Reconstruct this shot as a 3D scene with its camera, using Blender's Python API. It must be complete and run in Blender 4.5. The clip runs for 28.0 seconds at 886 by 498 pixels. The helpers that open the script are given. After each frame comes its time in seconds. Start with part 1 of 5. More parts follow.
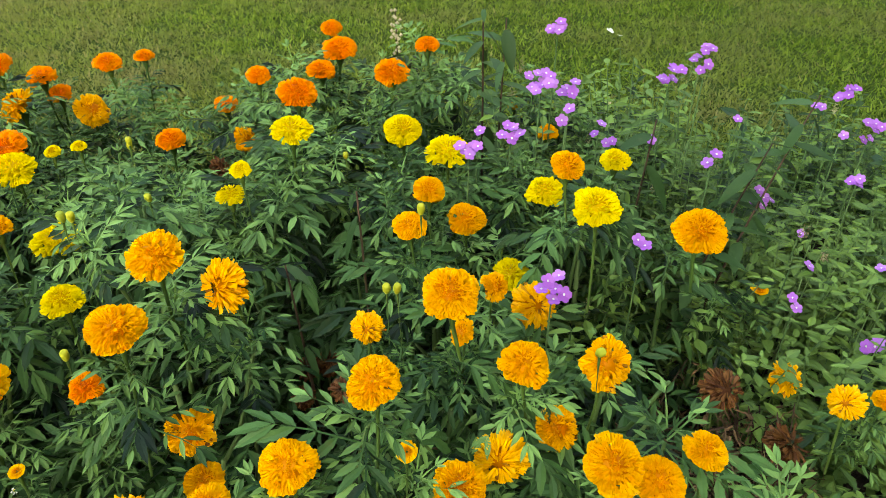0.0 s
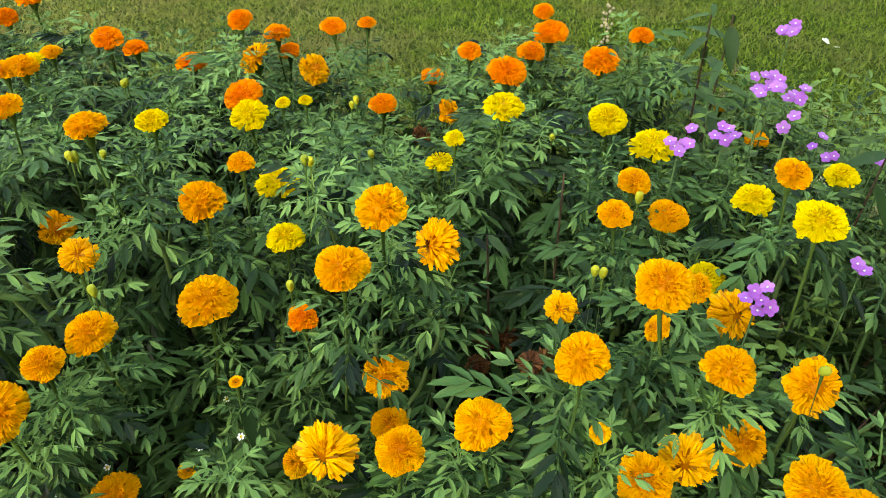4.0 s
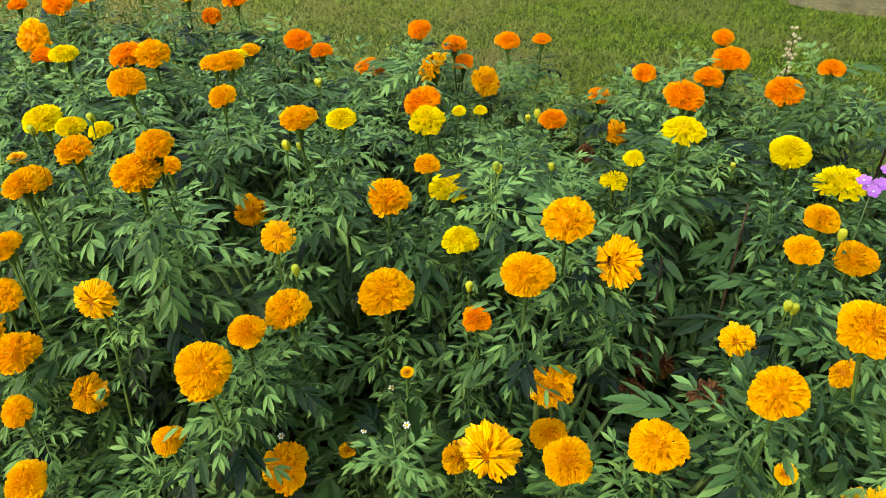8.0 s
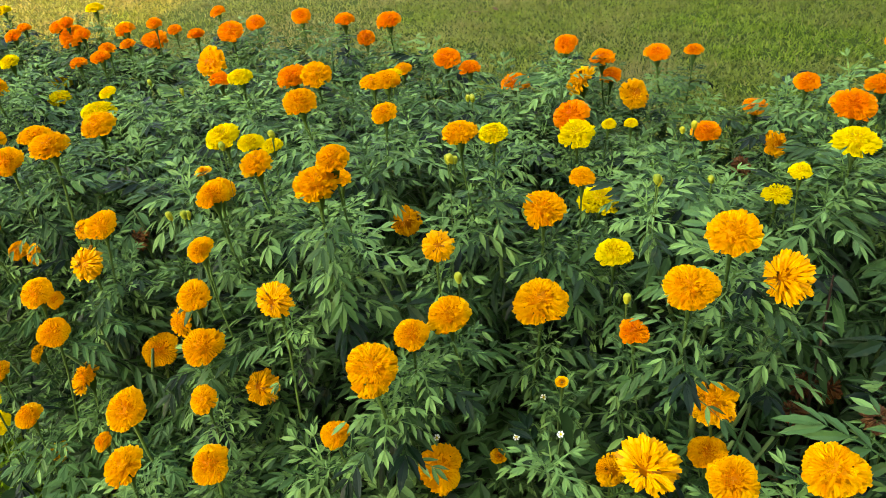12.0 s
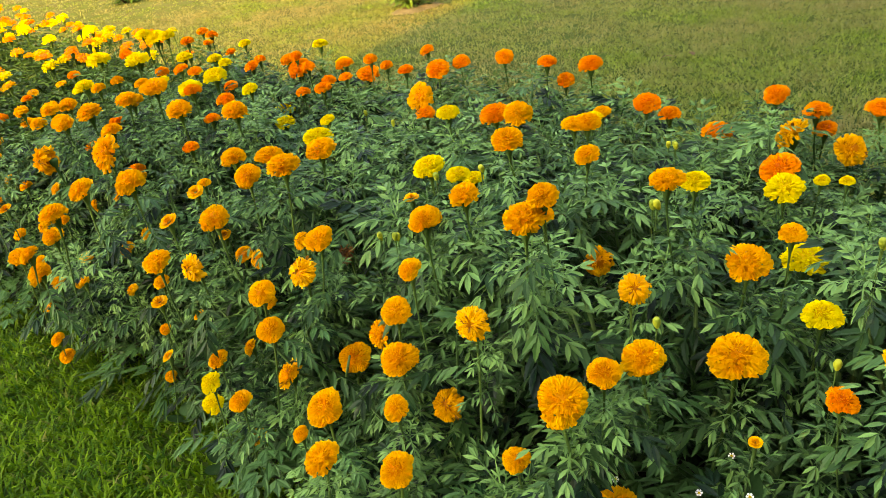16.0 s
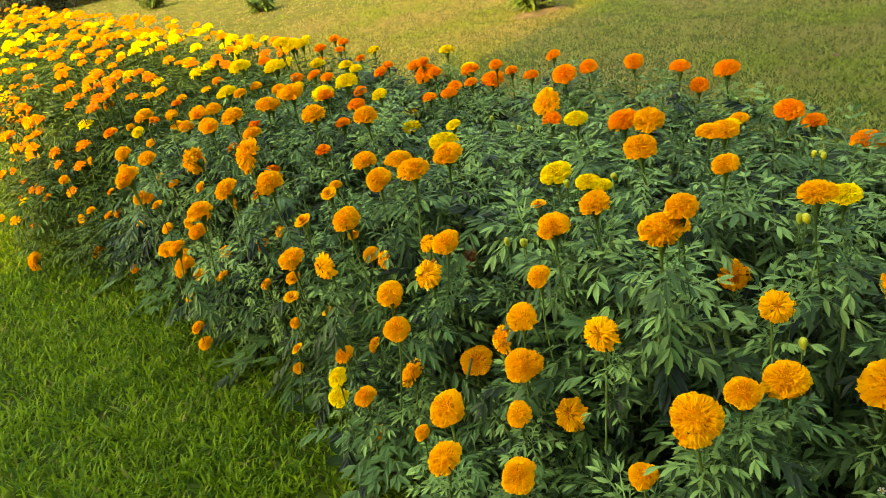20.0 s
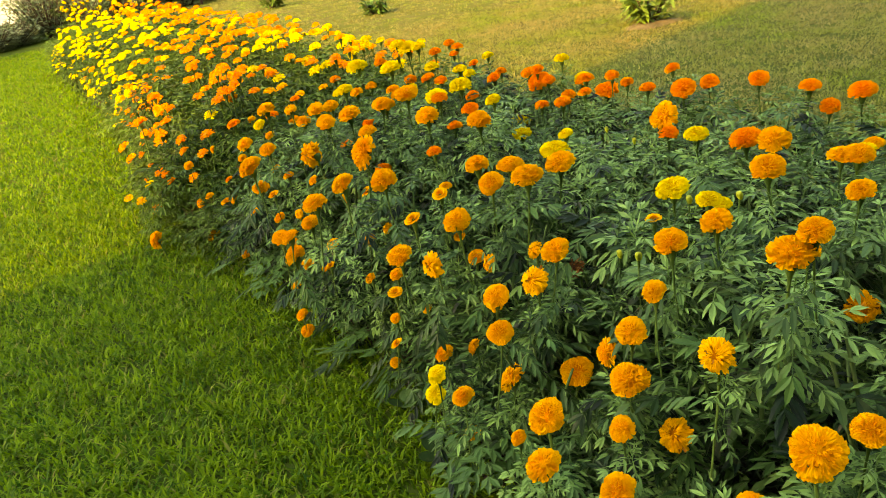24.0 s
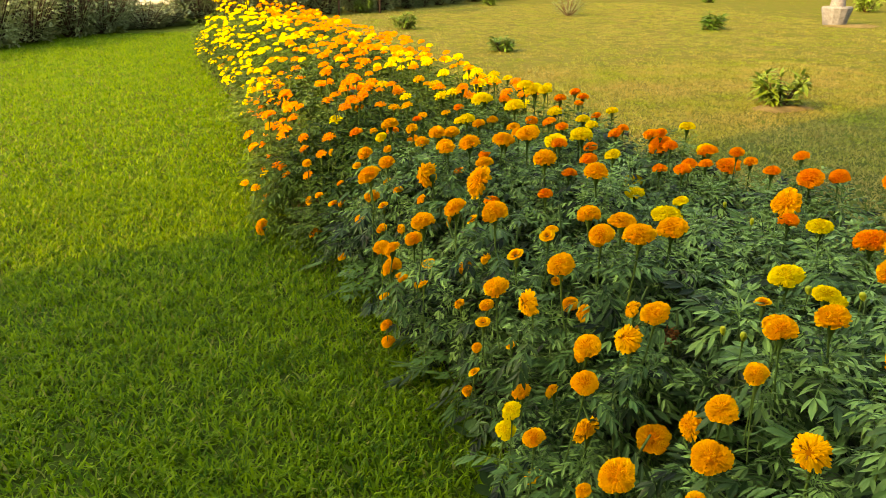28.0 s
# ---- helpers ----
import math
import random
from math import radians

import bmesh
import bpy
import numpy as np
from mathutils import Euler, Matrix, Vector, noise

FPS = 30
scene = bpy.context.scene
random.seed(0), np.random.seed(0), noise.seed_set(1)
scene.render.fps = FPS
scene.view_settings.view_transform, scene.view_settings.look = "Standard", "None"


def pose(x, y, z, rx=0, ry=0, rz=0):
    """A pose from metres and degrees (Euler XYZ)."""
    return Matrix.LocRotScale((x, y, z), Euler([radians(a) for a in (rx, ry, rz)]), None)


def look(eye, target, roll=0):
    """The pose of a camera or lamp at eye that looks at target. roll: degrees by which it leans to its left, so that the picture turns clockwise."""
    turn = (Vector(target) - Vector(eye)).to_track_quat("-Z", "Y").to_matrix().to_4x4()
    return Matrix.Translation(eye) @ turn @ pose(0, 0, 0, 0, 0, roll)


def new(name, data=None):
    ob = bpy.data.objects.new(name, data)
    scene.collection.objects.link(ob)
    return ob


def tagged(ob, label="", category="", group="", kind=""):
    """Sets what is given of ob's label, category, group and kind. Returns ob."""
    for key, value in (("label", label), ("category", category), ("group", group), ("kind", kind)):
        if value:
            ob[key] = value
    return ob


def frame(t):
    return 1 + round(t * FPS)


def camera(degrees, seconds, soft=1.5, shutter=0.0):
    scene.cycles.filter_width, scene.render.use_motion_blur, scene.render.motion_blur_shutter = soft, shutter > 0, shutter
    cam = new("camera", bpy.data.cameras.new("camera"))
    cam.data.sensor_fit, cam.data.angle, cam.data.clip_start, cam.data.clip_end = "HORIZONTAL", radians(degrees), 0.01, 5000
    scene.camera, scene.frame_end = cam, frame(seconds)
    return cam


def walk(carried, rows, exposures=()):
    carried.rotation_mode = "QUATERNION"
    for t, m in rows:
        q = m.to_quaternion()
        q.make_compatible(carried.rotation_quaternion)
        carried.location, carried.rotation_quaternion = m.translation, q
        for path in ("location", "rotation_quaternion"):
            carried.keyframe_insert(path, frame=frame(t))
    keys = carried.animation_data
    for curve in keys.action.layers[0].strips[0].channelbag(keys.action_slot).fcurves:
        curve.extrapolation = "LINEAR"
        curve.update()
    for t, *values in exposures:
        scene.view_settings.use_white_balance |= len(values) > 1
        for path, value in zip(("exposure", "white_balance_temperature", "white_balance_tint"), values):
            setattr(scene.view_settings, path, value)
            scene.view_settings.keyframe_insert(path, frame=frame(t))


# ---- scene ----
# ---------------------------------------------------------------- camera
cam = camera(63.7, 28.0, soft=0.8)
ROWS = [
    (0, 0.0000, 0.0001, 1.2767, 0.00, -34.55, 0.18),
    (0.5, -0.0071, -0.0044, 1.2753, 1.55, -34.78, 0.28),
    (1, -0.0146, -0.0092, 1.2748, 3.46, -35.23, 0.20),
    (1.5, -0.0222, -0.0124, 1.2733, 5.00, -35.52, 0.51),
    (2, -0.0331, -0.0147, 1.2731, 6.81, -35.70, 0.74),
    (2.5, -0.0454, -0.0176, 1.2730, 8.80, -35.56, 0.81),
    (3, -0.0572, -0.0215, 1.2728, 10.68, -35.49, 0.85),
    (3.5, -0.0684, -0.0269, 1.2712, 12.53, -35.47, 0.67),
    (5.5, -0.1128, -0.0480, 1.2691, 19.05, -35.28, 0.39),
    (6, -0.1249, -0.0521, 1.2685, 20.63, -35.29, 0.50),
    (6.5, -0.1352, -0.0570, 1.2675, 22.03, -35.20, 0.59),
    (7, -0.1435, -0.0640, 1.2674, 23.42, -35.01, 0.72),
    (7.5, -0.1495, -0.0740, 1.2696, 24.76, -34.64, 0.52),
    (8, -0.1525, -0.0826, 1.2724, 25.74, -34.19, -0.03),
    (8.5, -0.1550, -0.0898, 1.2728, 26.89, -34.03, -0.52),
    (9, -0.1601, -0.0990, 1.2738, 28.52, -33.73, -1.12),
    (9.5, -0.1657, -0.1058, 1.2762, 30.41, -33.62, -1.86),
    (10, -0.1702, -0.1081, 1.2759, 32.06, -33.27, -2.85),
    (10.5, -0.1726, -0.1092, 1.2754, 33.48, -33.12, -3.74),
    (11, -0.1749, -0.1143, 1.2777, 34.99, -32.93, -4.47),
    (11.5, -0.1762, -0.1205, 1.2802, 36.26, -32.81, -4.81),
    (12, -0.1783, -0.1261, 1.2838, 37.78, -32.55, -5.57),
    (12.5, -0.1809, -0.1302, 1.2862, 38.98, -32.35, -5.72),
    (14.5, -0.1914, -0.1645, 1.2989, 46.62, -29.89, -5.90),
    (15, -0.1912, -0.1759, 1.3054, 48.77, -29.22, -6.46),
    (15.5, -0.1913, -0.1858, 1.3101, 50.68, -28.56, -7.10),
    (16, -0.1905, -0.1915, 1.3115, 52.46, -28.28, -7.37),
    (16.5, -0.1919, -0.1962, 1.3125, 54.24, -28.19, -7.67),
    (17, -0.1937, -0.1991, 1.3140, 55.61, -27.91, -7.91),
    (17.5, -0.1951, -0.2004, 1.3167, 56.80, -27.67, -8.49),
    (18, -0.1965, -0.2041, 1.3186, 58.01, -27.35, -8.82),
    (18.5, -0.1984, -0.2074, 1.3191, 59.15, -27.26, -8.99),
    (19, -0.2000, -0.2104, 1.3201, 60.17, -27.14, -9.35),
    (19.5, -0.2010, -0.2162, 1.3224, 61.30, -26.91, -9.68),
    (20, -0.2036, -0.2182, 1.3235, 62.32, -26.68, -9.98),
    (20.5, -0.2045, -0.2205, 1.3239, 63.18, -26.53, -10.17),
    (21, -0.2050, -0.2243, 1.3252, 64.03, -26.51, -9.97),
    (21.5, -0.2058, -0.2312, 1.3276, 65.34, -26.34, -10.03),
    (23.5, -0.2101, -0.2522, 1.3305, 69.00, -25.25, -9.45),
    (24, -0.2099, -0.2620, 1.3315, 70.09, -25.02, -9.07),
    (24.5, -0.2111, -0.2724, 1.3337, 71.50, -24.46, -8.70),
    (25, -0.2103, -0.2827, 1.3354, 71.97, -24.06, -7.35),
    (25.5, -0.2071, -0.2934, 1.3359, 73.14, -23.58, -6.06),
    (26, -0.2042, -0.3024, 1.3376, 73.94, -23.09, -4.56),
    (26.5, -0.1997, -0.3126, 1.3389, 74.56, -22.75, -3.13),
    (27, -0.1972, -0.3196, 1.3406, 75.34, -22.36, -2.15),
    (27.5, -0.1946, -0.3233, 1.3396, 76.04, -22.14, -0.99),
    (28, -0.1928, -0.3275, 1.3417, 76.69, -21.74, -0.19),
]
# seconds, eye, yaw to the left, pitch up, roll
def eye_pose(x, y, z, yaw, pitch, roll):
    return pose(x, y, z, 0, 0, yaw) @ pose(0, 0, 0, 90 + pitch) @ pose(0, 0, 0, 0, 0, roll)


walk(cam, [(t, eye_pose(x, y, z, yaw, pitch, roll)) for t, x, y, z, yaw, pitch, roll in ROWS],
     exposures=[(0.0, 3.48, 9500, 6), (8.0, 3.52, 9500, 8), (16.0, 3.46, 9800, 8), (20.0, 3.32, 11000, 8), (25.0, 3.26, 12600, 8), (28.0, 3.14, 13200, 7)])

# ---------------------------------------------------------------- light
SUN_ELEV, SUN_FROM = radians(33), math.atan2(0.335, -0.942)   # the sun stands towards (0.335, -0.942)
world = bpy.data.worlds.new("sky")
scene.world = world
world.use_nodes = True
sky = world.node_tree.nodes.new("ShaderNodeTexSky")
sky.sky_type, sky.sun_disc = "NISHITA", False
sky.sun_elevation, sky.sun_rotation = SUN_ELEV, SUN_FROM
sky.dust_density, sky.ozone_density = 2.0, 0.6
back = world.node_tree.nodes["Background"]
back.inputs[1].default_value = 0.15
world.node_tree.links.new(sky.outputs[0], back.inputs[0])
sun = new("sun", bpy.data.lights.new("sun", "SUN"))
sun.data.energy, sun.data.angle, sun.data.color = 1.2, radians(0.6), (1.0, 0.57, 0.17)
sun_way = Vector((0.335 * math.cos(SUN_ELEV), -0.942 * math.cos(SUN_ELEV), math.sin(SUN_ELEV)))
sun.matrix_world = look(sun_way * 30, (0, 0, 0))


# ---------------------------------------------------------------- materials
def shader(name):
    m = bpy.data.materials.new(name)
    m.use_nodes = True
    t = m.node_tree
    return m, t, t.nodes["Principled BSDF"]


def node(t, kind, **values):
    n = t.nodes.new(kind)
    for key, value in values.items():
        n.inputs[key].default_value = value
    return n


def ramp(t, source, stops):
    n = t.nodes.new("ShaderNodeValToRGB")
    e = n.color_ramp.elements
    while len(e) < len(stops):
        e.new(0.5)
    for item, (at, c) in zip(e, stops):
        item.position, item.color = at, (*c, 1)
    t.links.new(source, n.inputs[0])
    return n.outputs[0]


def mix(t, a, b, fac, blend="MIX"):
    n = t.nodes.new("ShaderNodeMix")
    n.data_type, n.blend_type = "RGBA", blend
    for slot, v in ((0, fac), (6, a), (7, b)):
        if hasattr(v, "is_linked"):
            t.links.new(v, n.inputs[slot])
        else:
            n.inputs[slot].default_value = v if slot == 0 else (*v, 1)
    return n.outputs[2]


def place(t, world_space=False):
    if world_space:
        return t.nodes.new("ShaderNodeNewGeometry").outputs["Position"]
    return t.nodes.new("ShaderNodeTexCoord").outputs["Object"]


def noisy(t, where, scale, detail=3.0, rough=0.55):
    n = node(t, "ShaderNodeTexNoise", Scale=scale, Detail=detail, Roughness=rough)
    t.links.new(where, n.inputs["Vector"])
    return n.outputs[0]


def relief(t, bsdf, height, strength, distance):
    n = node(t, "ShaderNodeBump", Strength=strength, Distance=distance)
    t.links.new(height, n.inputs["Height"])
    t.links.new(n.outputs[0], bsdf.inputs["Normal"])


def thin(m, t, bsdf, colour, share):
    """Light shines through a thin blade, leaf or petal."""
    tr = t.nodes.new("ShaderNodeBsdfTranslucent")
    mx = node(t, "ShaderNodeMixShader", Fac=share)
    t.links.new(colour, tr.inputs[0])
    t.links.new(bsdf.outputs[0], mx.inputs[1])
    t.links.new(tr.outputs[0], mx.inputs[2])
    t.links.new(mx.outputs[0], t.nodes["Material Output"].inputs[0])


def leaf_material(name, dark, light, rough=0.5, share=0.25, spots=(0.10, 0.09, 0.03), tone=0.5, gloss=0.08):
    m, t, b = shader(name)
    w = place(t, world_space=True)
    o = t.nodes.new("ShaderNodeObjectInfo").outputs["Random"]
    g = t.nodes.new("ShaderNodeNewGeometry").outputs["Random Per Island"]
    # objects below 0.22 keep the dark tone, which deepens the shade in gaps
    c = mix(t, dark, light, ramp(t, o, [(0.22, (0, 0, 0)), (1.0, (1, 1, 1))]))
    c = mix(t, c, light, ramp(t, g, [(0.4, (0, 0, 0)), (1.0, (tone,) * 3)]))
    c = mix(t, c, spots, ramp(t, noisy(t, w, 42, 2), [(0.62, (0, 0, 0)), (0.8, (0.35,) * 3)]))
    t.links.new(c, b.inputs["Base Color"])
    b.inputs["Roughness"].default_value = rough
    b.inputs["Specular IOR Level"].default_value = gloss
    relief(t, b, noisy(t, w, 260, 2), 0.25, 0.002)
    thin(m, t, b, c, share)
    return m


def petal_material(name, main, deep, pale, share=0.3, brown=0.0, heart=True):
    m, t, b = shader(name)
    w = place(t, world_space=True)
    o = t.nodes.new("ShaderNodeObjectInfo").outputs["Random"]
    g = t.nodes.new("ShaderNodeNewGeometry").outputs["Random Per Island"]
    c = mix(t, main, pale, ramp(t, o, [(0.2, (0, 0, 0)), (1.0, (0.5,) * 3)]))
    c = mix(t, c, deep, ramp(t, g, [(0.45, (0, 0, 0)), (1.0, (0.65,) * 3)]))
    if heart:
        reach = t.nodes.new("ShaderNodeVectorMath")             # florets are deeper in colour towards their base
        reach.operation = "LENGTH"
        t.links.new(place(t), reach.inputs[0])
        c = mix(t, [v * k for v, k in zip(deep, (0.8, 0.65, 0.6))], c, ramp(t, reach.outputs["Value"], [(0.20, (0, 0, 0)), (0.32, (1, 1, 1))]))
    if brown:
        c = mix(t, c, (0.09, 0.028, 0.008), ramp(t, g, [(1 - brown, (0, 0, 0)), (1 - brown + 0.12, (0.9,) * 3)]))
        c = mix(t, c, (0.06, 0.02, 0.008), ramp(t, noisy(t, w, 170, 3), [(0.56, (0, 0, 0)), (0.72, (brown,) * 3)]))
    t.links.new(c, b.inputs["Base Color"])
    b.inputs["Roughness"].default_value = 0.6
    b.inputs["Specular IOR Level"].default_value = 0.2
    thin(m, t, b, c, share)
    return m


# near-black dark tone: the shade of the gaps is put into this colour
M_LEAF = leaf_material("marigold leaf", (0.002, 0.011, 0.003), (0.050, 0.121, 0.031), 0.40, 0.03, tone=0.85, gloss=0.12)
# paler as young leaves are, and to set lit tips against dark gaps
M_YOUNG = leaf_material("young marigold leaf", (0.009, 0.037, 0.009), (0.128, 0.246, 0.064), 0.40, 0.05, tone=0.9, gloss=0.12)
M_LEAF_FAR = leaf_material("far marigold leaf", (0.009, 0.032, 0.005), (0.074, 0.145, 0.023), 0.4, 0.06, tone=0.8, gloss=0.1)
M_WEED = leaf_material("broad weed leaf", (0.009, 0.030, 0.008), (0.044, 0.098, 0.028), 0.42, 0.08, tone=0.9, gloss=0.12)
M_PHLOX = leaf_material("phlox leaf", (0.008, 0.034, 0.006), (0.14, 0.245, 0.045), 0.42, 0.10, (0.16, 0.13, 0.03), tone=0.95, gloss=0.2)
M_SHRUB = leaf_material("shrub leaf", (0.03, 0.085, 0.012), (0.12, 0.20, 0.035), 0.35, 0.15)
M_HEDGE = leaf_material("hedge leaf", (0.050, 0.090, 0.042), (0.20, 0.265, 0.125), 0.42, 0.1, gloss=0.2)
M_STEM = leaf_material("green stem", (0.045, 0.10, 0.03), (0.09, 0.15, 0.05), 0.5, 0.0)
M_CALYX = leaf_material("calyx", (0.035, 0.075, 0.018), (0.075, 0.13, 0.028), 0.5, 0.0)
M_BROWN_STEM = leaf_material("woody stem", (0.030, 0.016, 0.012), (0.070, 0.042, 0.028), 0.7, 0.0)
M_DRY = leaf_material("dry leaf", (0.022, 0.012, 0.006), (0.20, 0.125, 0.065), 0.8, 0.1, tone=0.8)
M_STRAW = leaf_material("straw", (0.20, 0.16, 0.08), (0.42, 0.36, 0.22), 0.8, 0.1)
M_BUD = leaf_material("bud", (0.20, 0.26, 0.03), (0.42, 0.40, 0.03), 0.5, 0.1)
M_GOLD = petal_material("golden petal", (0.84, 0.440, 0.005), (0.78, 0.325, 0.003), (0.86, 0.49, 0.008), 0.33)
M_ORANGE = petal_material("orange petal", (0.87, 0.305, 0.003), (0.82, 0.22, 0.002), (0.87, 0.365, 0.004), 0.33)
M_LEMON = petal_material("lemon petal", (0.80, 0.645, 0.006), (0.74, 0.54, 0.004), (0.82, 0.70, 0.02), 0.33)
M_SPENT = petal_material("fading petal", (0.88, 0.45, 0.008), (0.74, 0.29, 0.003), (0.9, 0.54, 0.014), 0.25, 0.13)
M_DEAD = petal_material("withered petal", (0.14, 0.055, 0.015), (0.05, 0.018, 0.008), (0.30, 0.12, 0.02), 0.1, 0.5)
M_PURPLE = petal_material("purple petal", (0.42, 0.13, 0.55), (0.30, 0.07, 0.44), (0.58, 0.30, 0.68), heart=False)
M_WHITE = petal_material("white petal", (0.75, 0.74, 0.68), (0.62, 0.60, 0.52), (0.8, 0.8, 0.76), heart=False)


def ground_material():
    m, t, b = shader("lawn ground")
    w = place(t, world_space=True)
    sep = t.nodes.new("ShaderNodeSeparateXYZ")
    t.links.new(w, sep.inputs[0])
    green = ramp(t, noisy(t, w, 2.2, 5, 0.65), [(0.3, (0.038, 0.066, 0.004)), (0.55, (0.066, 0.096, 0.007)), (0.75, (0.098, 0.113, 0.013))])
    fine = ramp(t, noisy(t, w, 60, 4, 0.7), [(0.35, (0.5, 0.5, 0.5)), (0.7, (1.25, 1.2, 1.1))])
    c = mix(t, green, fine, 0.9, "MULTIPLY")
    # drier, straw-coloured turf behind the bed
    dry = ramp(t, noisy(t, w, 2.4, 6, 0.7), [(0.36, (0, 0, 0)), (0.62, (0.8, 0.8, 0.8))])
    behind = t.nodes.new("ShaderNodeMapRange")
    behind.inputs[1].default_value, behind.inputs[2].default_value = 1.0, 2.2
    t.links.new(sep.outputs[1], behind.inputs[0])
    f = t.nodes.new("ShaderNodeMath")
    f.operation = "MULTIPLY"
    t.links.new(dry, f.inputs[0])
    t.links.new(behind.outputs[0], f.inputs[1])
    straw = mix(t, (0.098, 0.084, 0.026), (0.050, 0.050, 0.016), noisy(t, w, 25, 4))
    c = mix(t, c, straw, f.outputs[0])
    # thatch and earth between the nearer blades, darkened to paint in the gaps' shade
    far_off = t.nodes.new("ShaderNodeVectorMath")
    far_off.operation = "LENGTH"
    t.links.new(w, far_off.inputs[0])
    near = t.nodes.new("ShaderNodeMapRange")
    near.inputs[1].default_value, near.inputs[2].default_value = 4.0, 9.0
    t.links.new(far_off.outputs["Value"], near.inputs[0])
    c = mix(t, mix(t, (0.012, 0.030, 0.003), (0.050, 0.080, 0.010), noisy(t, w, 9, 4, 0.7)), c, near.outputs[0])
    t.links.new(c, b.inputs["Base Color"])
    b.inputs["Roughness"].default_value = 0.95
    b.inputs["Specular IOR Level"].default_value = 0.1
    relief(t, b, noisy(t, w, 90, 4, 0.7), 0.35, 0.01)
    return m


def grass_material(name, dark, light, straw, dry_low, dry_high, west=0.0):
    m, t, b = shader(name)
    w = place(t, world_space=True)
    g = t.nodes.new("ShaderNodeNewGeometry").outputs["Random Per Island"]
    c = mix(t, dark, light, g)
    patch = noisy(t, w, 1.1, 4, 0.6)
    if west:                                               # the turf dries out towards the sunny end
        sep = t.nodes.new("ShaderNodeSeparateXYZ")
        t.links.new(w, sep.inputs[0])
        dry = t.nodes.new("ShaderNodeMapRange")
        for k, v in ((1, -0.3), (2, -3.2), (3, 0.0), (4, west)):
            dry.inputs[k].default_value = v
        t.links.new(sep.outputs[0], dry.inputs[0])
        total = t.nodes.new("ShaderNodeMath")
        t.links.new(patch, total.inputs[0])
        t.links.new(dry.outputs[0], total.inputs[1])
        patch = total.outputs[0]
    c = mix(t, c, light, ramp(t, noisy(t, w, 3.0, 3), [(0.4, (0, 0, 0)), (0.7, (0.3,) * 3)]))
    c = mix(t, c, [0.5 * v for v in dark], ramp(t, noisy(t, w, 17, 3, 0.6), [(0.50, (0, 0, 0)), (0.68, (0.6,) * 3)]))
    c = mix(t, c, light, ramp(t, noisy(t, w, 13, 3, 0.6), [(0.52, (0, 0, 0)), (0.70, (0.35,) * 3)]))
    s = mix(t, straw, [0.55 * v for v in straw], g)
    c = mix(t, c, s, ramp(t, patch, [(dry_low, (0, 0, 0)), (dry_high, (0.85,) * 3)]))
    odd = t.nodes.new("ShaderNodeTexWhiteNoise")
    odd.noise_dimensions = "1D"
    t.links.new(g, odd.inputs["W"])
    c = mix(t, c, straw, ramp(t, odd.outputs[0], [(0.95, (0, 0, 0)), (0.97, (0.7,) * 3)]))
    t.links.new(c, b.inputs["Base Color"])
    b.inputs["Roughness"].default_value = 0.5
    b.inputs["Specular IOR Level"].default_value = 0.10
    thin(m, t, b, c, 0.42)
    return m


def earth_material(name, a, b2, scale=30):
    m, t, b = shader(name)
    w = place(t, world_space=True)
    c = mix(t, a, b2, ramp(t, noisy(t, w, scale, 6, 0.7), [(0.35, (0, 0, 0)), (0.65, (1, 1, 1))]))
    c = mix(t, c, [0.6 * v for v in a], ramp(t, noisy(t, w, scale / 6, 3), [(0.45, (0, 0, 0)), (0.7, (0.8,) * 3)]))
    t.links.new(c, b.inputs["Base Color"])
    b.inputs["Roughness"].default_value = 0.95
    b.inputs["Specular IOR Level"].default_value = 0.08
    relief(t, b, noisy(t, w, scale * 2, 5, 0.7), 0.9, 0.012)
    return m


M_GROUND = ground_material()
M_GRASS = grass_material("fresh grass", (0.013, 0.076, 0.005), (0.160, 0.282, 0.012), (0.22, 0.21, 0.06), 0.68, 0.9)
M_GRASS_BACK = grass_material("dry grass", (0.030, 0.086, 0.009), (0.232, 0.318, 0.038), (0.290, 0.250, 0.096), 0.46, 0.76, 0.16)
M_SOIL = earth_material("dark soil", (0.018, 0.013, 0.010), (0.045, 0.032, 0.023))
M_PALE_SOIL = earth_material("pale soil", (0.09, 0.078, 0.035), (0.16, 0.13, 0.065))
M_CONCRETE = earth_material("concrete", (0.10, 0.108, 0.118), (0.16, 0.172, 0.19), 14)
# for the unseen slabs, dark so that they send back little light
M_BLOCK = leaf_material("light block", (0.020, 0.040, 0.012), (0.060, 0.085, 0.030), 0.7, 0.0)
M_WALL = earth_material("pale plaster", (0.50, 0.47, 0.42), (0.60, 0.57, 0.51), 3)
M_METAL = earth_material("grey painted metal", (0.10, 0.10, 0.11), (0.16, 0.16, 0.17), 20)


# ---------------------------------------------------------------- mesh helpers
def mesh(name, verts, faces, material, smooth=False):
    me = bpy.data.meshes.new(name)
    me.from_pydata([tuple(v) for v in verts], [], [tuple(int(i) for i in f) for f in faces])
    me.materials.append(material)
    if smooth:
        me.shade_smooth()
    me.update()
    return me


def strips(name, verts, faces, material):
    """A large mesh from arrays: verts n x 3, triangles k x 3."""
    me = bpy.data.meshes.new(name)
    n, k = len(verts), len(faces)
    me.vertices.add(n)
    me.vertices.foreach_set("co", np.asarray(verts, np.float32).ravel())
    me.loops.add(3 * k)
    me.loops.foreach_set("vertex_index", np.asarray(faces, np.int32).ravel())
    me.polygons.add(k)
    me.polygons.foreach_set("loop_start", np.arange(0, 3 * k, 3, dtype=np.int32))
    me.materials.append(material)
    me.update(calc_edges=True)
    return me


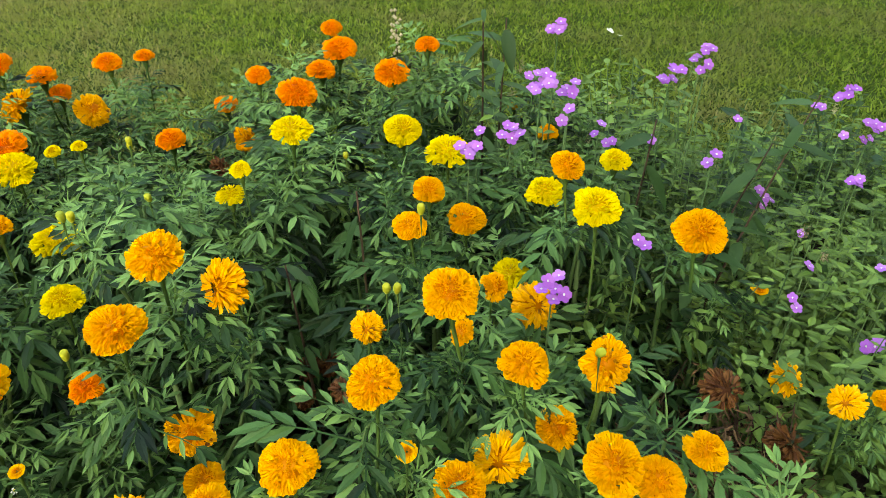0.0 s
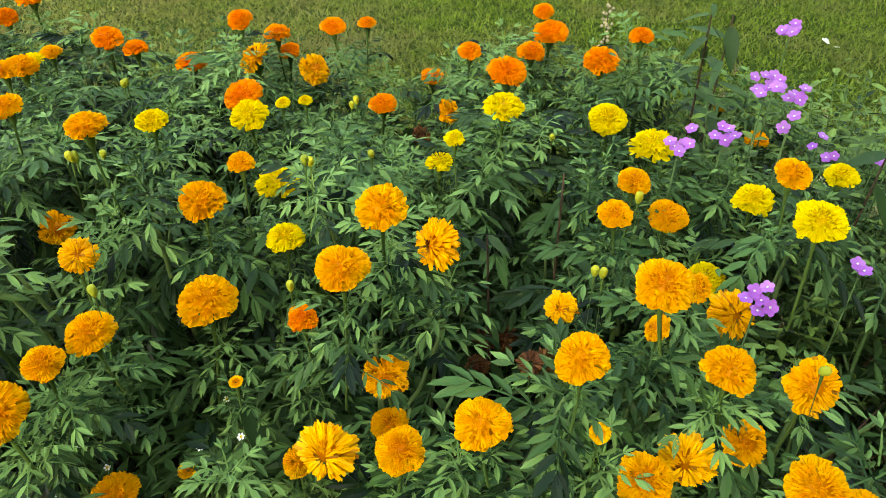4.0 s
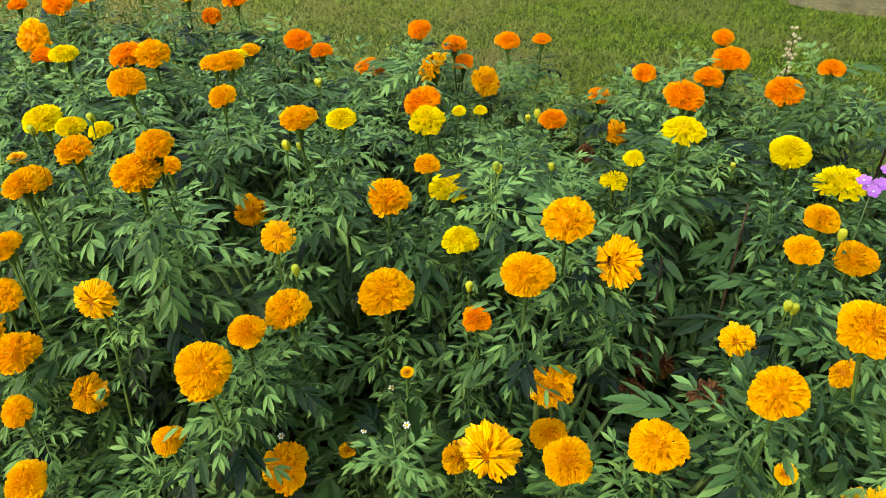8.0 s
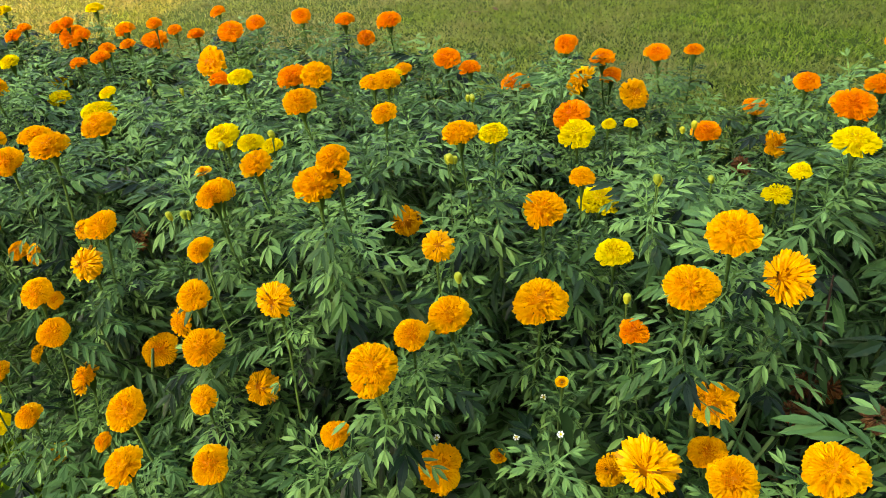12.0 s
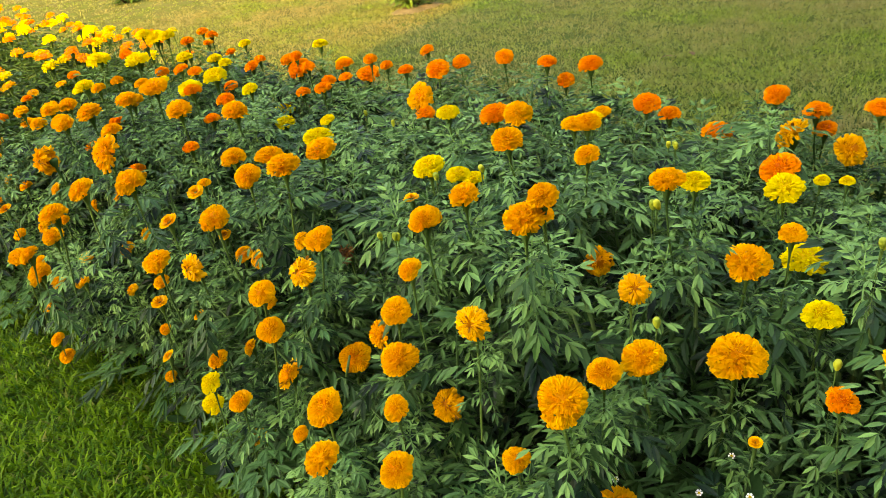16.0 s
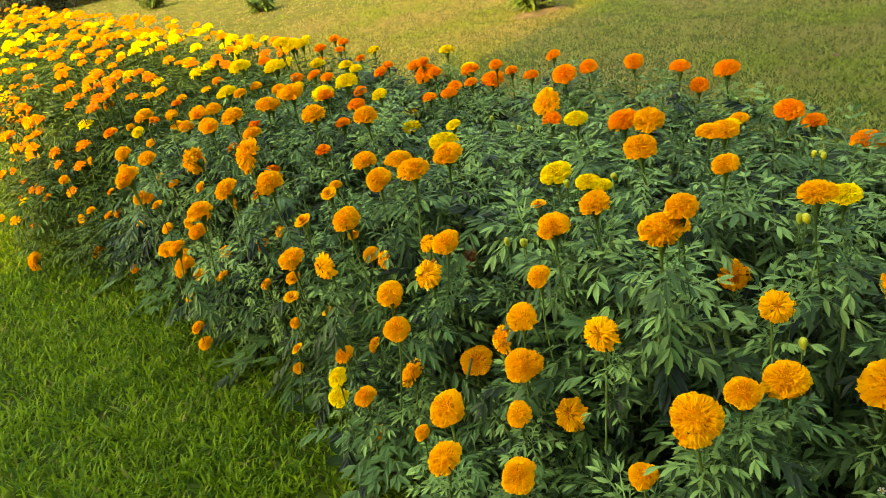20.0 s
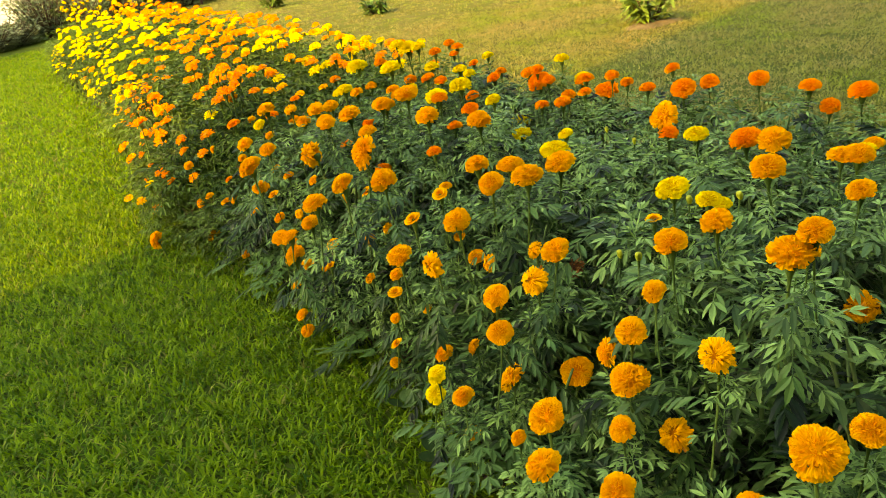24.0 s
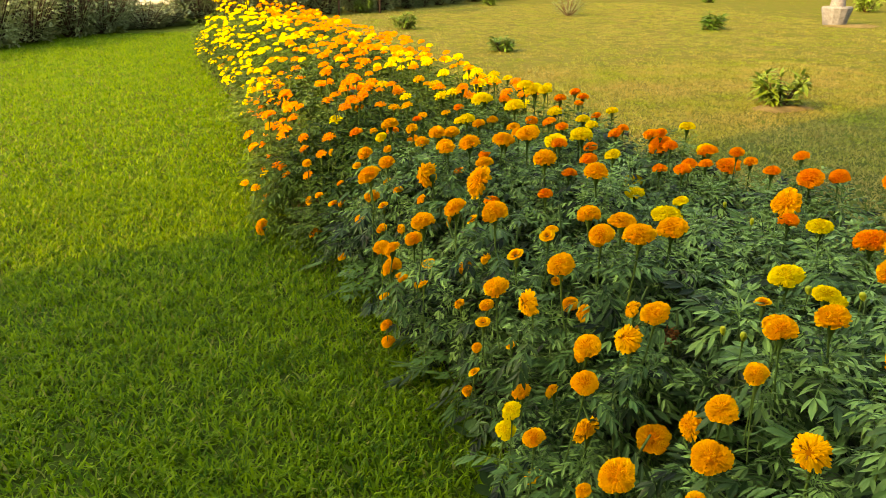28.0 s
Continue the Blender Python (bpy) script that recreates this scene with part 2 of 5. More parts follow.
class Shape:
    """Vertices and faces that grow piece by piece."""

    def __init__(self):
        self.v, self.f = [], []

    def add(self, verts, faces, m=None):
        n = len(self.v)
        self.v += [tuple(m @ Vector(v)) if m else tuple(v) for v in verts]
        self.f += [tuple(n + i for i in f) for f in faces]

    def tube(self, path, radii, sides=5):
        n = len(self.v)
        for p, r in zip(path, radii):
            for k in range(sides):
                a = 2 * math.pi * k / sides
                self.v.append((p[0] + r * math.cos(a), p[1] + r * math.sin(a), p[2]))
        for j in range(len(path) - 1):
            for k in range(sides):
                a, b = n + j * sides + k, n + j * sides + (k + 1) % sides
                self.f.append((a, b, b + sides, a + sides))
        self.f.append(tuple(n + (len(path) - 1) * sides + k for k in range(sides)))

    def make(self, name, material, smooth=False):
        return mesh(name, self.v, self.f, material, smooth)


def part(name, data, parent, m=None, label=""):
    ob = new(name, data)
    ob.parent = parent
    if m is not None:
        ob.matrix_basis = m
    return tagged(ob, label) if label else ob


def thing(name, label, category, at, group="", kind="", data=None):
    ob = new(name, data)
    ob.location = at
    return tagged(ob, label, category, group, kind)


def leaflet(s, length, width, m, fold=0.25, droop=0.12):
    """One lance-shaped leaflet along +y, folded along its midrib."""
    w, z = width / 2, fold * width / 2
    pts = [(0, 0, 0), (-w * 0.88, length * 0.30, z), (w * 0.88, length * 0.30, z), (0, length * 0.32, 0),
           (-w * 0.9, length * 0.62, z - droop * length * 0.4), (w * 0.9, length * 0.62, z - droop * length * 0.4),
           (0, length * 0.65, -droop * length * 0.4), (0, length, -droop * length)]
    s.add(pts, [(0, 3, 1), (0, 2, 3), (1, 3, 6, 4), (3, 2, 5, 6), (4, 6, 7), (6, 5, 7)], m)


def toothed_leaflet(s, length, width, m, fold=0.25, droop=0.14):
    """One lance-shaped leaflet along +y with a saw-toothed edge, folded along its midrib."""
    fall = lambda u: -droop * length * u * u  # noqa: E731
    rib = [(0, 0, 0)] + [(0, length * u, fall(u)) for u in (0.36, 0.66, 1.0)]
    pts, faces = list(rib), []
    for side in (-1, 1):
        n = len(pts)
        for u, q in ((0.13, 0.42), (0.33, 0.94), (0.38, 0.80), (0.58, 0.96), (0.63, 0.72), (0.82, 0.56), (0.86, 0.36)):
            pts.append((side * q * width / 2, length * u, fall(u) + fold * q * width / 2))
        ring = [(0, n, n + 1), (0, n + 1, n + 2, 1), (1, n + 2, n + 3), (1, n + 3, n + 4, 2), (2, n + 4, n + 5), (2, n + 5, n + 6, 3)]
        faces += ring if side > 0 else [f[::-1] for f in ring]
    s.add(pts, faces, m)


def flat_leaflet(s, length, width, m):
    w = width / 2
    s.add([(0, 0, 0), (-w, length * 0.45, w * 0.3), (0, length, -length * 0.1), (w, length * 0.45, w * 0.3)], [(0, 2, 1), (0, 3, 2)], m)


def oval_leaf(s, length, width, m):
    """A small pointed oval leaf along +y, folded a little along its midrib."""
    w, z = width / 2, width * 0.12
    s.add([(0, 0, 0), (-w * 0.8, length * 0.22, z), (-w, length * 0.45, z), (-w * 0.62, length * 0.75, 0), (0, length, -length * 0.14),
           (w * 0.62, length * 0.75, 0), (w, length * 0.45, z), (w * 0.8, length * 0.22, z)], [(0, 4, 3, 2, 1), (0, 7, 6, 5, 4)], m)


def pinnate(s, length, rnd, m=None, pairs=5, simple=False, slim=1.0, toothed=False):
    """A feathered marigold leaf along +y with paired leaflets, arching over."""
    m = m or Matrix()
    arch = rnd.uniform(0.25, 0.55)
    spine = lambda u: (0, length * u * (1 - 0.12 * u), -arch * length * u * u * 0.6)  # noqa: E731
    if not simple:
        a, b, c = spine(0), spine(0.5), spine(0.9)
        r = 0.0013
        s.add([(-r, a[1], a[2]), (r, a[1], a[2]), (-r, b[1], b[2]), (r, b[1], b[2]), (0, c[1], c[2])], [(0, 1, 3, 2), (2, 3, 4)], m)
    draw = flat_leaflet if simple else toothed_leaflet if toothed else leaflet
    for k in range(pairs):
        u = 0.22 + 0.62 * k / max(1, pairs - 1)
        size = length * (0.26 + 0.15 * math.sin(math.pi * (0.25 + 0.6 * k / pairs))) * rnd.uniform(0.88, 1.1)
        for side in (-1, 1):
            tip = pose(*spine(u), -14 - 40 * arch * u + rnd.uniform(-12, 10), rnd.uniform(-18, 18), -side * (62 - 30 * u + rnd.uniform(-8, 8)))
            draw(s, size, size * rnd.uniform(0.24, 0.31) * slim, m @ tip)
    draw(s, length * 0.42, length * 0.12 * slim, m @ pose(*spine(0.88), -22 - 40 * arch, rnd.uniform(-15, 15), rnd.uniform(-10, 10)))


# ---------------------------------------------------------------- the plan
FRONT = ((-13.5, -1.65), (-11.0, -1.28), (-7.8, -0.74), (-5.8, -0.5), (-4.0, -0.43), (-3.4, -0.16), (-2.5, 0.04), (-1.85, 0.18), (-1.0, 0.17), (0.0, 0.33), (0.6, 0.40), (2.6, 0.5))
BACK = ((-13.5, 0.35), (-10.0, 0.6), (-7.7, 0.9), (-5.5, 1.15), (-4.0, 1.15), (-3.1, 1.22), (-2.5, 1.45), (-1.7, 1.58), (-1.0, 1.75), (0.0, 1.85), (0.6, 2.1), (2.6, 2.5))


def along(line, x):
    return float(np.interp(x, [p[0] for p in line], [p[1] for p in line]))


# one sheet of ground out to the horizon
s = Shape()
edges = [-400, -120, -40, -20, -12, -8, -5, -3, -1, 1, 3, 6, 12, 30, 120, 400]
for y in edges:
    for x in edges:
        s.v.append((x, y, 0))
n = len(edges)
s.f = [(j * n + k, j * n + k + 1, j * n + n + k + 1, j * n + n + k) for j in range(n - 1) for k in range(n - 1)]
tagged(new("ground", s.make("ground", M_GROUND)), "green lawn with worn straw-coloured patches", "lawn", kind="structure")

# turned earth of the bed, a little proud of the lawn
s = Shape()
xs = np.linspace(-13.4, 1.40, 160)
for x in xs:
    f, b = along(FRONT, x) + 0.06, along(BACK, x) - 0.02
    for k in range(9):
        u = k / 8
        edge = min(u, 1 - u) * 8
        s.v.append((x, f + (b - f) * u + 0.03 * noise.noise((x * 3, u * 5, 1)), 0.004 + 0.03 * min(1, edge) + 0.02 * min(1, edge) * noise.noise((x * 6, u * 9, 0))))
s.f = [(j * 9 + k, j * 9 + 9 + k, j * 9 + 10 + k, j * 9 + 1 + k) for j in range(len(xs) - 1) for k in range(8)]
tagged(new("flower_bed_soil", s.make("flower_bed_soil", M_SOIL, True)), "dark crumbly soil under the flower bed", "soil", kind="structure")

# an unseen tall slab behind the viewer, added to shade the near bed
s = Shape()
x0, x1, y0, y1, h = -0.82, 16.0, -9.4, -9.0, 17.0
s.add([(x0, y0, 0), (x1, y0, 0), (x1, y1, 0), (x0, y1, 0), (x0, y0, h), (x1, y0, h), (x1, y1, h), (x0, y1, h)],
      [(0, 3, 2, 1), (4, 5, 6, 7), (0, 1, 5, 4), (1, 2, 6, 5), (2, 3, 7, 6), (3, 0, 4, 7)])
tagged(new("wall_south", s.make("wall_south", M_BLOCK)), "unseen tall dark green slab that keeps out light", "wall", kind="structure")


def sky_block(name, x0, y0, x1, y1, tall):
    """An unseen tall slab, added to block light from the low sky."""
    s = Shape()
    s.add([(x, y, z) for z in (-0.1, tall) for x, y in ((x0, y0), (x1, y0), (x1, y1), (x0, y1))],
          [(0, 1, 2, 3), (7, 6, 5, 4), (0, 4, 5, 1), (1, 5, 6, 2), (2, 6, 7, 3), (3, 7, 4, 0)])
    tagged(new(name, s.make(name, M_BLOCK)), "unseen tall dark green slab that keeps out light", "wall", kind="structure")


sky_block("wall_north", -48, 30, 16, 32, 17)
sky_block("wall_east", 11, -9, 13, 29, 11)
sky_block("wall_west", -52, -40, -50, 29, 20)


# ---------------------------------------------------------------- grass
def lawn(name, label, material, count, sample, height, width, seed, single=False):
    """Many single blades, each three triangles, bent to one side."""
    r = np.random.default_rng(seed)
    x, y = sample(r, count // 7)                           # tufts of seven blades
    x, y = np.repeat(x, 7) + r.normal(0, 3.2 * width, 7 * len(x)), np.repeat(y, 7) + r.normal(0, 3.2 * width, 7 * len(y))
    n = len(x)
    a = r.uniform(0, 2 * np.pi, n)
    h = height * r.uniform(0.35, 1.2, n)
    w = width * r.uniform(0.7, 1.3, n)
    lean = height * r.uniform(0.3, 1.5, n)
    turn = a + r.uniform(-0.6, 0.6, n)
    px, py = -np.sin(a) * w / 2, np.cos(a) * w / 2
    dx, dy = np.cos(turn), np.sin(turn)
    v = np.empty((n, 5, 3))
    v[:, 0] = np.stack([x - px, y - py, 0 * x], 1)
    v[:, 1] = np.stack([x + px, y + py, 0 * x], 1)
    mx, my, mz = x + dx * lean * 0.35, y + dy * lean * 0.35, h * 0.6
    v[:, 2] = np.stack([mx - px * 0.8, my - py * 0.8, mz], 1)
    v[:, 3] = np.stack([mx + px * 0.8, my + py * 0.8, mz], 1)
    v[:, 4] = np.stack([x + dx * lean, y + dy * lean, h * 0.95], 1)
    tri = [[0, 1, 3], [0, 3, 2], [2, 3, 4]]
    if single:                                             # far off, a blade is one triangle
        v, tri = v[:, [0, 1, 4]], [[0, 1, 2]]
    f = (np.arange(n) * v.shape[1])[:, None, None] + np.array(tri)[None]
    ob = new(name, strips(name, v.reshape(-1, 3), f.reshape(-1, 3), material))
    return tagged(ob, label, "grass", kind="stuff")


def front_x(r, n, x0, x1, depth, power=1.0):
    x = x0 + (x1 - x0) * r.uniform(0, 1, n) ** power + r.normal(0, 0.12, n)
    edge = np.interp(x, [p[0] for p in FRONT], [p[1] for p in FRONT])
    return x, edge + 0.14 - depth * (r.uniform(0, 1, n) ** 1.15 + 0.12 * r.exponential(1, n) * (r.uniform(0, 1, n) < 0.3))


def front_near(r, n):
    return front_x(r, n, -0.9, -5.0, 2.1, 1.0)


def front_far(r, n):
    return front_x(r, n, -4.8, -17.0, 3.6, 1.35)


def behind_bed(x0, x1, depth, power):
    def sample(r, n):
        x = r.uniform(x0, x1, n) + r.normal(0, 0.25, n)
        edge = np.interp(x, [p[0] for p in BACK], [p[1] for p in BACK])
        return x, edge - 0.05 + depth * (r.uniform(0, 1, n) ** power + 0.12 * r.exponential(1, n) * (r.uniform(0, 1, n) < 0.3))
    return sample


lawn("grass", "thick fresh green lawn grass beside the flower bed", M_GRASS, 95000, front_near, 0.032, 0.0082, 11)
lawn("grass", "short green lawn grass in low sunlight", M_GRASS, 120000, front_far, 0.032, 0.014, 12, True)
lawn("grass", "short dry lawn grass behind the flower bed", M_GRASS_BACK, 210000, behind_bed(-3.4, 2.8, 5.0, 1.0), 0.027, 0.0100, 13, True)
lawn("grass", "short sunlit dry lawn grass behind the flower bed", M_GRASS_BACK, 110000, behind_bed(-9.5, -3.4, 6.5, 1.0), 0.026, 0.0115, 14, True)
lawn("grass", "short sunlit lawn grass beyond the flower bed", M_GRASS_BACK, 80000, behind_bed(-26.0, -8.5, 13.0, 1.2), 0.026, 0.0170, 16, True)
lawn("grass", "short green lawn grass where the path runs along the bed", M_GRASS, 42000, lambda r, n: front_x(r, n, 2.8, -1.0, 3.0), 0.034, 0.013, 15, True)


# ---------------------------------------------------------------- marigold flower heads
def petal(s, length, width, m, curl, ruffle, r):
    """A frilled ray floret along +y: a fan whose outer edge waves up and down."""
    w = width / 2
    up = curl * length * 0.55
    z = [up + ruffle * (1.25 if k % 2 else -1.0) * r.uniform(0.35, 1.0) for k in range(5)]
    s.add([(-w * 0.4, 0, 0), (w * 0.4, 0, 0), (-w, length * r.uniform(0.74, 0.86), z[0]), (-w * 0.5, length * r.uniform(0.9, 1.02), z[1]), (0, length * r.uniform(0.88, 0.97), z[2]),
           (w * 0.5, length * r.uniform(0.9, 1.02), z[3]), (w, length * r.uniform(0.74, 0.86), z[4])], [(0, 3, 2), (0, 4, 3), (0, 1, 4), (1, 5, 4), (1, 6, 5)], m)


def dome(s, rad, tall):
    """The packed heart of a head, which closes the gaps between its florets."""
    rings, n = ((-0.7, 0.6), (-0.2, 0.95), (0.3, 0.9), (0.75, 0.6), (0.98, 0.15)), 9
    first = len(s.v)
    for z, q in rings:
        s.v += [(rad * q * math.cos(2 * math.pi * k / n), rad * q * math.sin(2 * math.pi * k / n), tall * z) for k in range(n)]
    for j in range(len(rings) - 1):
        s.f += [(first + j * n + k, first + j * n + (k + 1) % n, first + j * n + n + (k + 1) % n, first + j * n + n + k) for k in range(n)]
    s.f += [tuple(first + (len(rings) - 1) * n + k for k in range(n)), tuple(first + n - 1 - k for k in range(n))]


def pompon(name, seed, material, petals=150, flat=0.62, loose=0.0, open_centre=0.0, big=1.0, spiky=0.0):
    """A full double head, 1 across, its middle at the origin: florets in a spiral over a dome, with a lopsided outline."""
    r = random.Random(seed)
    s = Shape()
    lobes = [(r.uniform(0, 6.28), r.uniform(0.0, 0.07)) for _ in range(3)]
    for k in range(petals):
        u = (k + 0.5) / petals
        if u < open_centre:
            continue
        a = k * 2.39996 + r.uniform(-0.2, 0.2)
        polar = math.radians(3 + 103 * u ** 0.56)           # 0 at the crown, over 90 under the rim
        bulge = 1 + sum(q * math.cos((n + 2) * a + f) for n, (f, q) in enumerate(lobes))
        rad = (0.31 - 0.03 * r.random()) * (1 + (bulge - 1) * u)
        size = (big * (0.085 + 0.085 * u) + r.uniform(-0.02, 0.025) + 0.10 * loose * r.random() + 0.08 * spiky * u) * (1 + 1.4 * (bulge - 1) * u)
        c = Vector((math.sin(polar) * math.cos(a) * rad, math.sin(polar) * math.sin(a) * rad, math.cos(polar) * rad * flat / 0.62 * 0.8))
        tilt = 86 - math.degrees(polar) * (1.0 - 0.1 * loose) + r.uniform(-24, 20) * (1 + 0.8 * loose)
        m = Matrix.Translation(c) @ pose(0, 0, 0, 0, 0, math.degrees(a) - 90) @ pose(0, 0, 0, tilt) @ pose(0, 0, 0, 0, r.uniform(-32, 32), 0)
        wide = size * r.uniform(0.75, 1.05) * (1 - 0.35 * loose) * (1 - 0.5 * spiky)
        petal(s, size, wide, m, r.uniform(-0.4, 0.25), (0.016 + 0.016 * r.random()) * (1 - 0.4 * spiky), r)
    dome(s, 0.30, 0.20 * flat / 0.62)
    return s.make(name, material)


def drooping(name, seed, material, petals=190):
    """A fading head gone limp: long narrow florets fall from the browned crown like a skirt."""
    r = random.Random(seed)
    s = Shape()
    side, amount = r.uniform(0, 360), r.uniform(0.1, 0.3)
    for k in range(petals):
        u = (k + 0.5) / petals
        a = k * 137.5 + r.uniform(-14, 14)
        polar = 8 + 100 * u ** 0.7
        c = Vector((math.sin(radians(polar)) * math.cos(radians(a)) * 0.24, math.sin(radians(polar)) * math.sin(radians(a)) * 0.24, 0.12 + math.cos(radians(polar)) * 0.18))
        fall = 52 - 1.05 * polar + r.uniform(-22, 18) - 30 * amount * math.cos(radians(a - side))
        size = 0.14 + 0.18 * u + r.uniform(-0.03, 0.06)
        m = Matrix.Translation(c) @ pose(0, 0, 0, 0, 0, a - 90) @ pose(0, 0, 0, fall) @ pose(0, 0, 0, 0, r.uniform(-50, 50), 0)
        petal(s, size, size * r.uniform(0.28, 0.5), m, r.uniform(-0.7, 0.1), 0.02, r)
    dome(s, 0.24, 0.17)
    return s.make(name, material)


def withered(name, seed, material, petals=130):
    """A drooping, shrivelled head of narrow hanging florets."""
    r = random.Random(seed)
    s = Shape()
    for k in range(petals):
        u = (k + 0.5) / petals
        a = k * 2.39996
        polar = math.radians(15 + 120 * u ** 0.7)
        c = Vector((math.sin(polar) * math.cos(a) * 0.2, math.sin(polar) * math.sin(a) * 0.2, math.cos(polar) * 0.2))
        m = Matrix.Translation(c) @ pose(0, 0, 0, 0, 0, math.degrees(a) - 90) @ pose(0, 0, 0, 25 - 0.85 * math.degrees(polar) + r.uniform(-18, 18)) @ pose(0, 0, 0, 0, r.uniform(-60, 60), 0)
        petal(s, 0.26 + 0.12 * r.random(), 0.08 + 0.05 * r.random(), m, r.uniform(-0.6, 0.6), 0.04, r)
    return s.make(name, material)


def small_head(name, seed, material):
    """A single, half-open head: one or two rings of broad petals round a tufted eye."""
    r = random.Random(seed)
    s = Shape()
    for ring, count, size, tilt in ((0, 9, 0.36, 12), (1, 8, 0.30, 32), (2, 10, 0.16, 60)):
        for k in range(count):
            a = 360 * (k + 0.5 * ring) / count + r.uniform(-8, 8)
            m = pose(0, 0, 0.05 * ring, 0, 0, a) @ pose(0, 0.10 - 0.03 * ring, 0, tilt + r.uniform(-8, 8))
            petal(s, size, size * 0.95, m, 0.1, 0.03, r)
    return s.make(name, material)


def stalk_mesh(name, seed, length, material=None, bulge=1.0):
    """The green cup under a head and its stalk, hanging down from the origin, a little bowed."""
    r = random.Random(seed)
    bx, by = r.uniform(-0.02, 0.02), r.uniform(-0.02, 0.02)
    path, radii = [], []
    for z, rad in ((0.0, 0.012), (-0.008, 0.0125), (-0.018, 0.009), (-0.028, 0.0045), (-0.04, 0.0032), (-0.09, 0.0026), (-length, 0.0024)):
        u = z / -length
        path.append((bx * u * u, by * u * u, z))
        radii.append(rad * (bulge if z > -0.035 else 1))
    s = Shape()
    s.tube(path[::-1], radii[::-1], 7)
    return s.make(name, material or M_CALYX, True)


def bud_mesh(name, seed, tip):
    """A closed oval bud with a paler ruffled tip."""
    s = Shape()
    prof = [(z * (1 + 0.15 * seed), q) for z, q in ((-0.95, 0.12), (-0.7, 0.28), (-0.3, 0.42), (0.1, 0.47), (0.42, 0.43), (0.62, 0.34), (0.66, 0.2))]
    s.tube([(0, 0, z) for z, _ in prof], [q for _, q in prof], 8)
    return s.make(name, tip, True)


GOLD, ORANGE, LEMON, SPENT, DEAD, SMALL, BUD = "gold", "orange", "lemon", "spent", "dead", "small", "bud"
HEADS = {
    GOLD: [pompon("bloom", 10 + k, M_GOLD, 320 - 14 * k, 0.56 + 0.04 * k, 0.1 * k) for k in range(6)],
    ORANGE: [pompon("bloom", 20 + k, M_ORANGE, 290 - 14 * k, 0.6, 0.1 * k) for k in range(5)],
    LEMON: [pompon("bloom", 30 + k, M_LEMON, 290 - 10 * k, 0.5 + 0.05 * k, 0.12 * k, spiky=0.28 * k) for k in range(4)],
    SPENT: [pompon("bloom", 40 + k, M_SPENT, 230 + 8 * k, 0.62, 0.7, 0.02, spiky=0.15 + 0.2 * k) for k in range(3)] + [drooping("bloom", 44 + k, M_SPENT) for k in range(4)],
    DEAD: [withered("bloom", 50 + k, M_DEAD) for k in range(2)] + [drooping("bloom", 53 + k, M_DEAD, 120) for k in range(3)],
    BUD: [bud_mesh("bloom", k, M_BUD) for k in range(2)],
    SMALL: [small_head("bloom", 60 + k, M_GOLD) for k in range(3)],
}
FAR_HEADS = {k: [pompon("bloom", 70 + 5 * n + j, m, 56, 0.6, 0.15, 0, 1.2) for j in range(3)] for n, (k, m) in enumerate(((GOLD, M_GOLD), (ORANGE, M_ORANGE), (LEMON, M_LEMON)))}
STALKS = [stalk_mesh("stalk", k, 0.10 + 0.03 * k) for k in range(5)]
BLOOM_WORDS = {GOLD: "golden-orange double bloom", ORANGE: "deep orange double bloom", LEMON: "lemon-yellow double bloom", SPENT: "fading orange bloom with browned petals",
               DEAD: "brown withered bloom", SMALL: "small half-open golden bloom", BUD: "closed green-yellow bud"}
BLOOMS = []


def bloom(kind, x, y, z, across):
    BLOOMS.append((kind, x, y, z + 0.013, across))


# the heads that stand out along the near bed
bloom(ORANGE, -0.040, 1.696, 0.695, 0.066)
bloom(ORANGE, -0.122, 1.624, 0.652, 0.096)
bloom(ORANGE, -0.256, 1.716, 0.678, 0.094)
bloom(ORANGE, -0.286, 1.613, 0.662, 0.073)
bloom(ORANGE, -0.293, 1.843, 0.688, 0.055)
bloom(ORANGE, -0.295, 1.881, 0.678, 0.060)
bloom(ORANGE, -0.318, 1.463, 0.667, 0.098)
bloom(ORANGE, -0.432, 1.597, 0.655, 0.062)
bloom(ORANGE, -0.447, 0.637, 0.614, 0.046)
bloom(ORANGE, -0.560, 1.721, 0.531, 0.069)
bloom(ORANGE, -0.586, 1.394, 0.588, 0.070)
bloom(ORANGE, -0.702, 1.631, 0.688, 0.049)
bloom(ORANGE, -0.798, 1.643, 0.668, 0.071)
bloom(ORANGE, -0.828, 1.214, 0.656, 0.091)
bloom(ORANGE, -0.881, 1.549, 0.628, 0.058)
bloom(ORANGE, -0.898, 1.527, 0.678, 0.068)
bloom(ORANGE, -1.034, 1.599, 0.678, 0.072)
bloom(ORANGE, -1.154, 1.536, 0.576, 0.087)
bloom(ORANGE, -1.258, 1.464, 0.628, 0.067)
bloom(ORANGE, -1.317, 1.445, 0.654, 0.085)
bloom(ORANGE, -1.543, 1.483, 0.728, 0.080)
bloom(ORANGE, -1.571, 1.105, 0.682, 0.090)
bloom(ORANGE, -1.638, 1.481, 0.668, 0.063)
bloom(ORANGE, -1.666, 1.429, 0.733, 0.065)
bloom(ORANGE, -1.810, 1.056, 0.658, 0.064)
bloom(ORANGE, -1.912, 1.491, 0.708, 0.072)
bloom(ORANGE, -2.039, 1.410, 0.698, 0.069)
bloom(ORANGE, -2.074, 1.333, 0.688, 0.095)
bloom(ORANGE, -2.259, 1.441, 0.708, 0.054)
bloom(ORANGE, -2.270, 0.993, 0.688, 0.068)
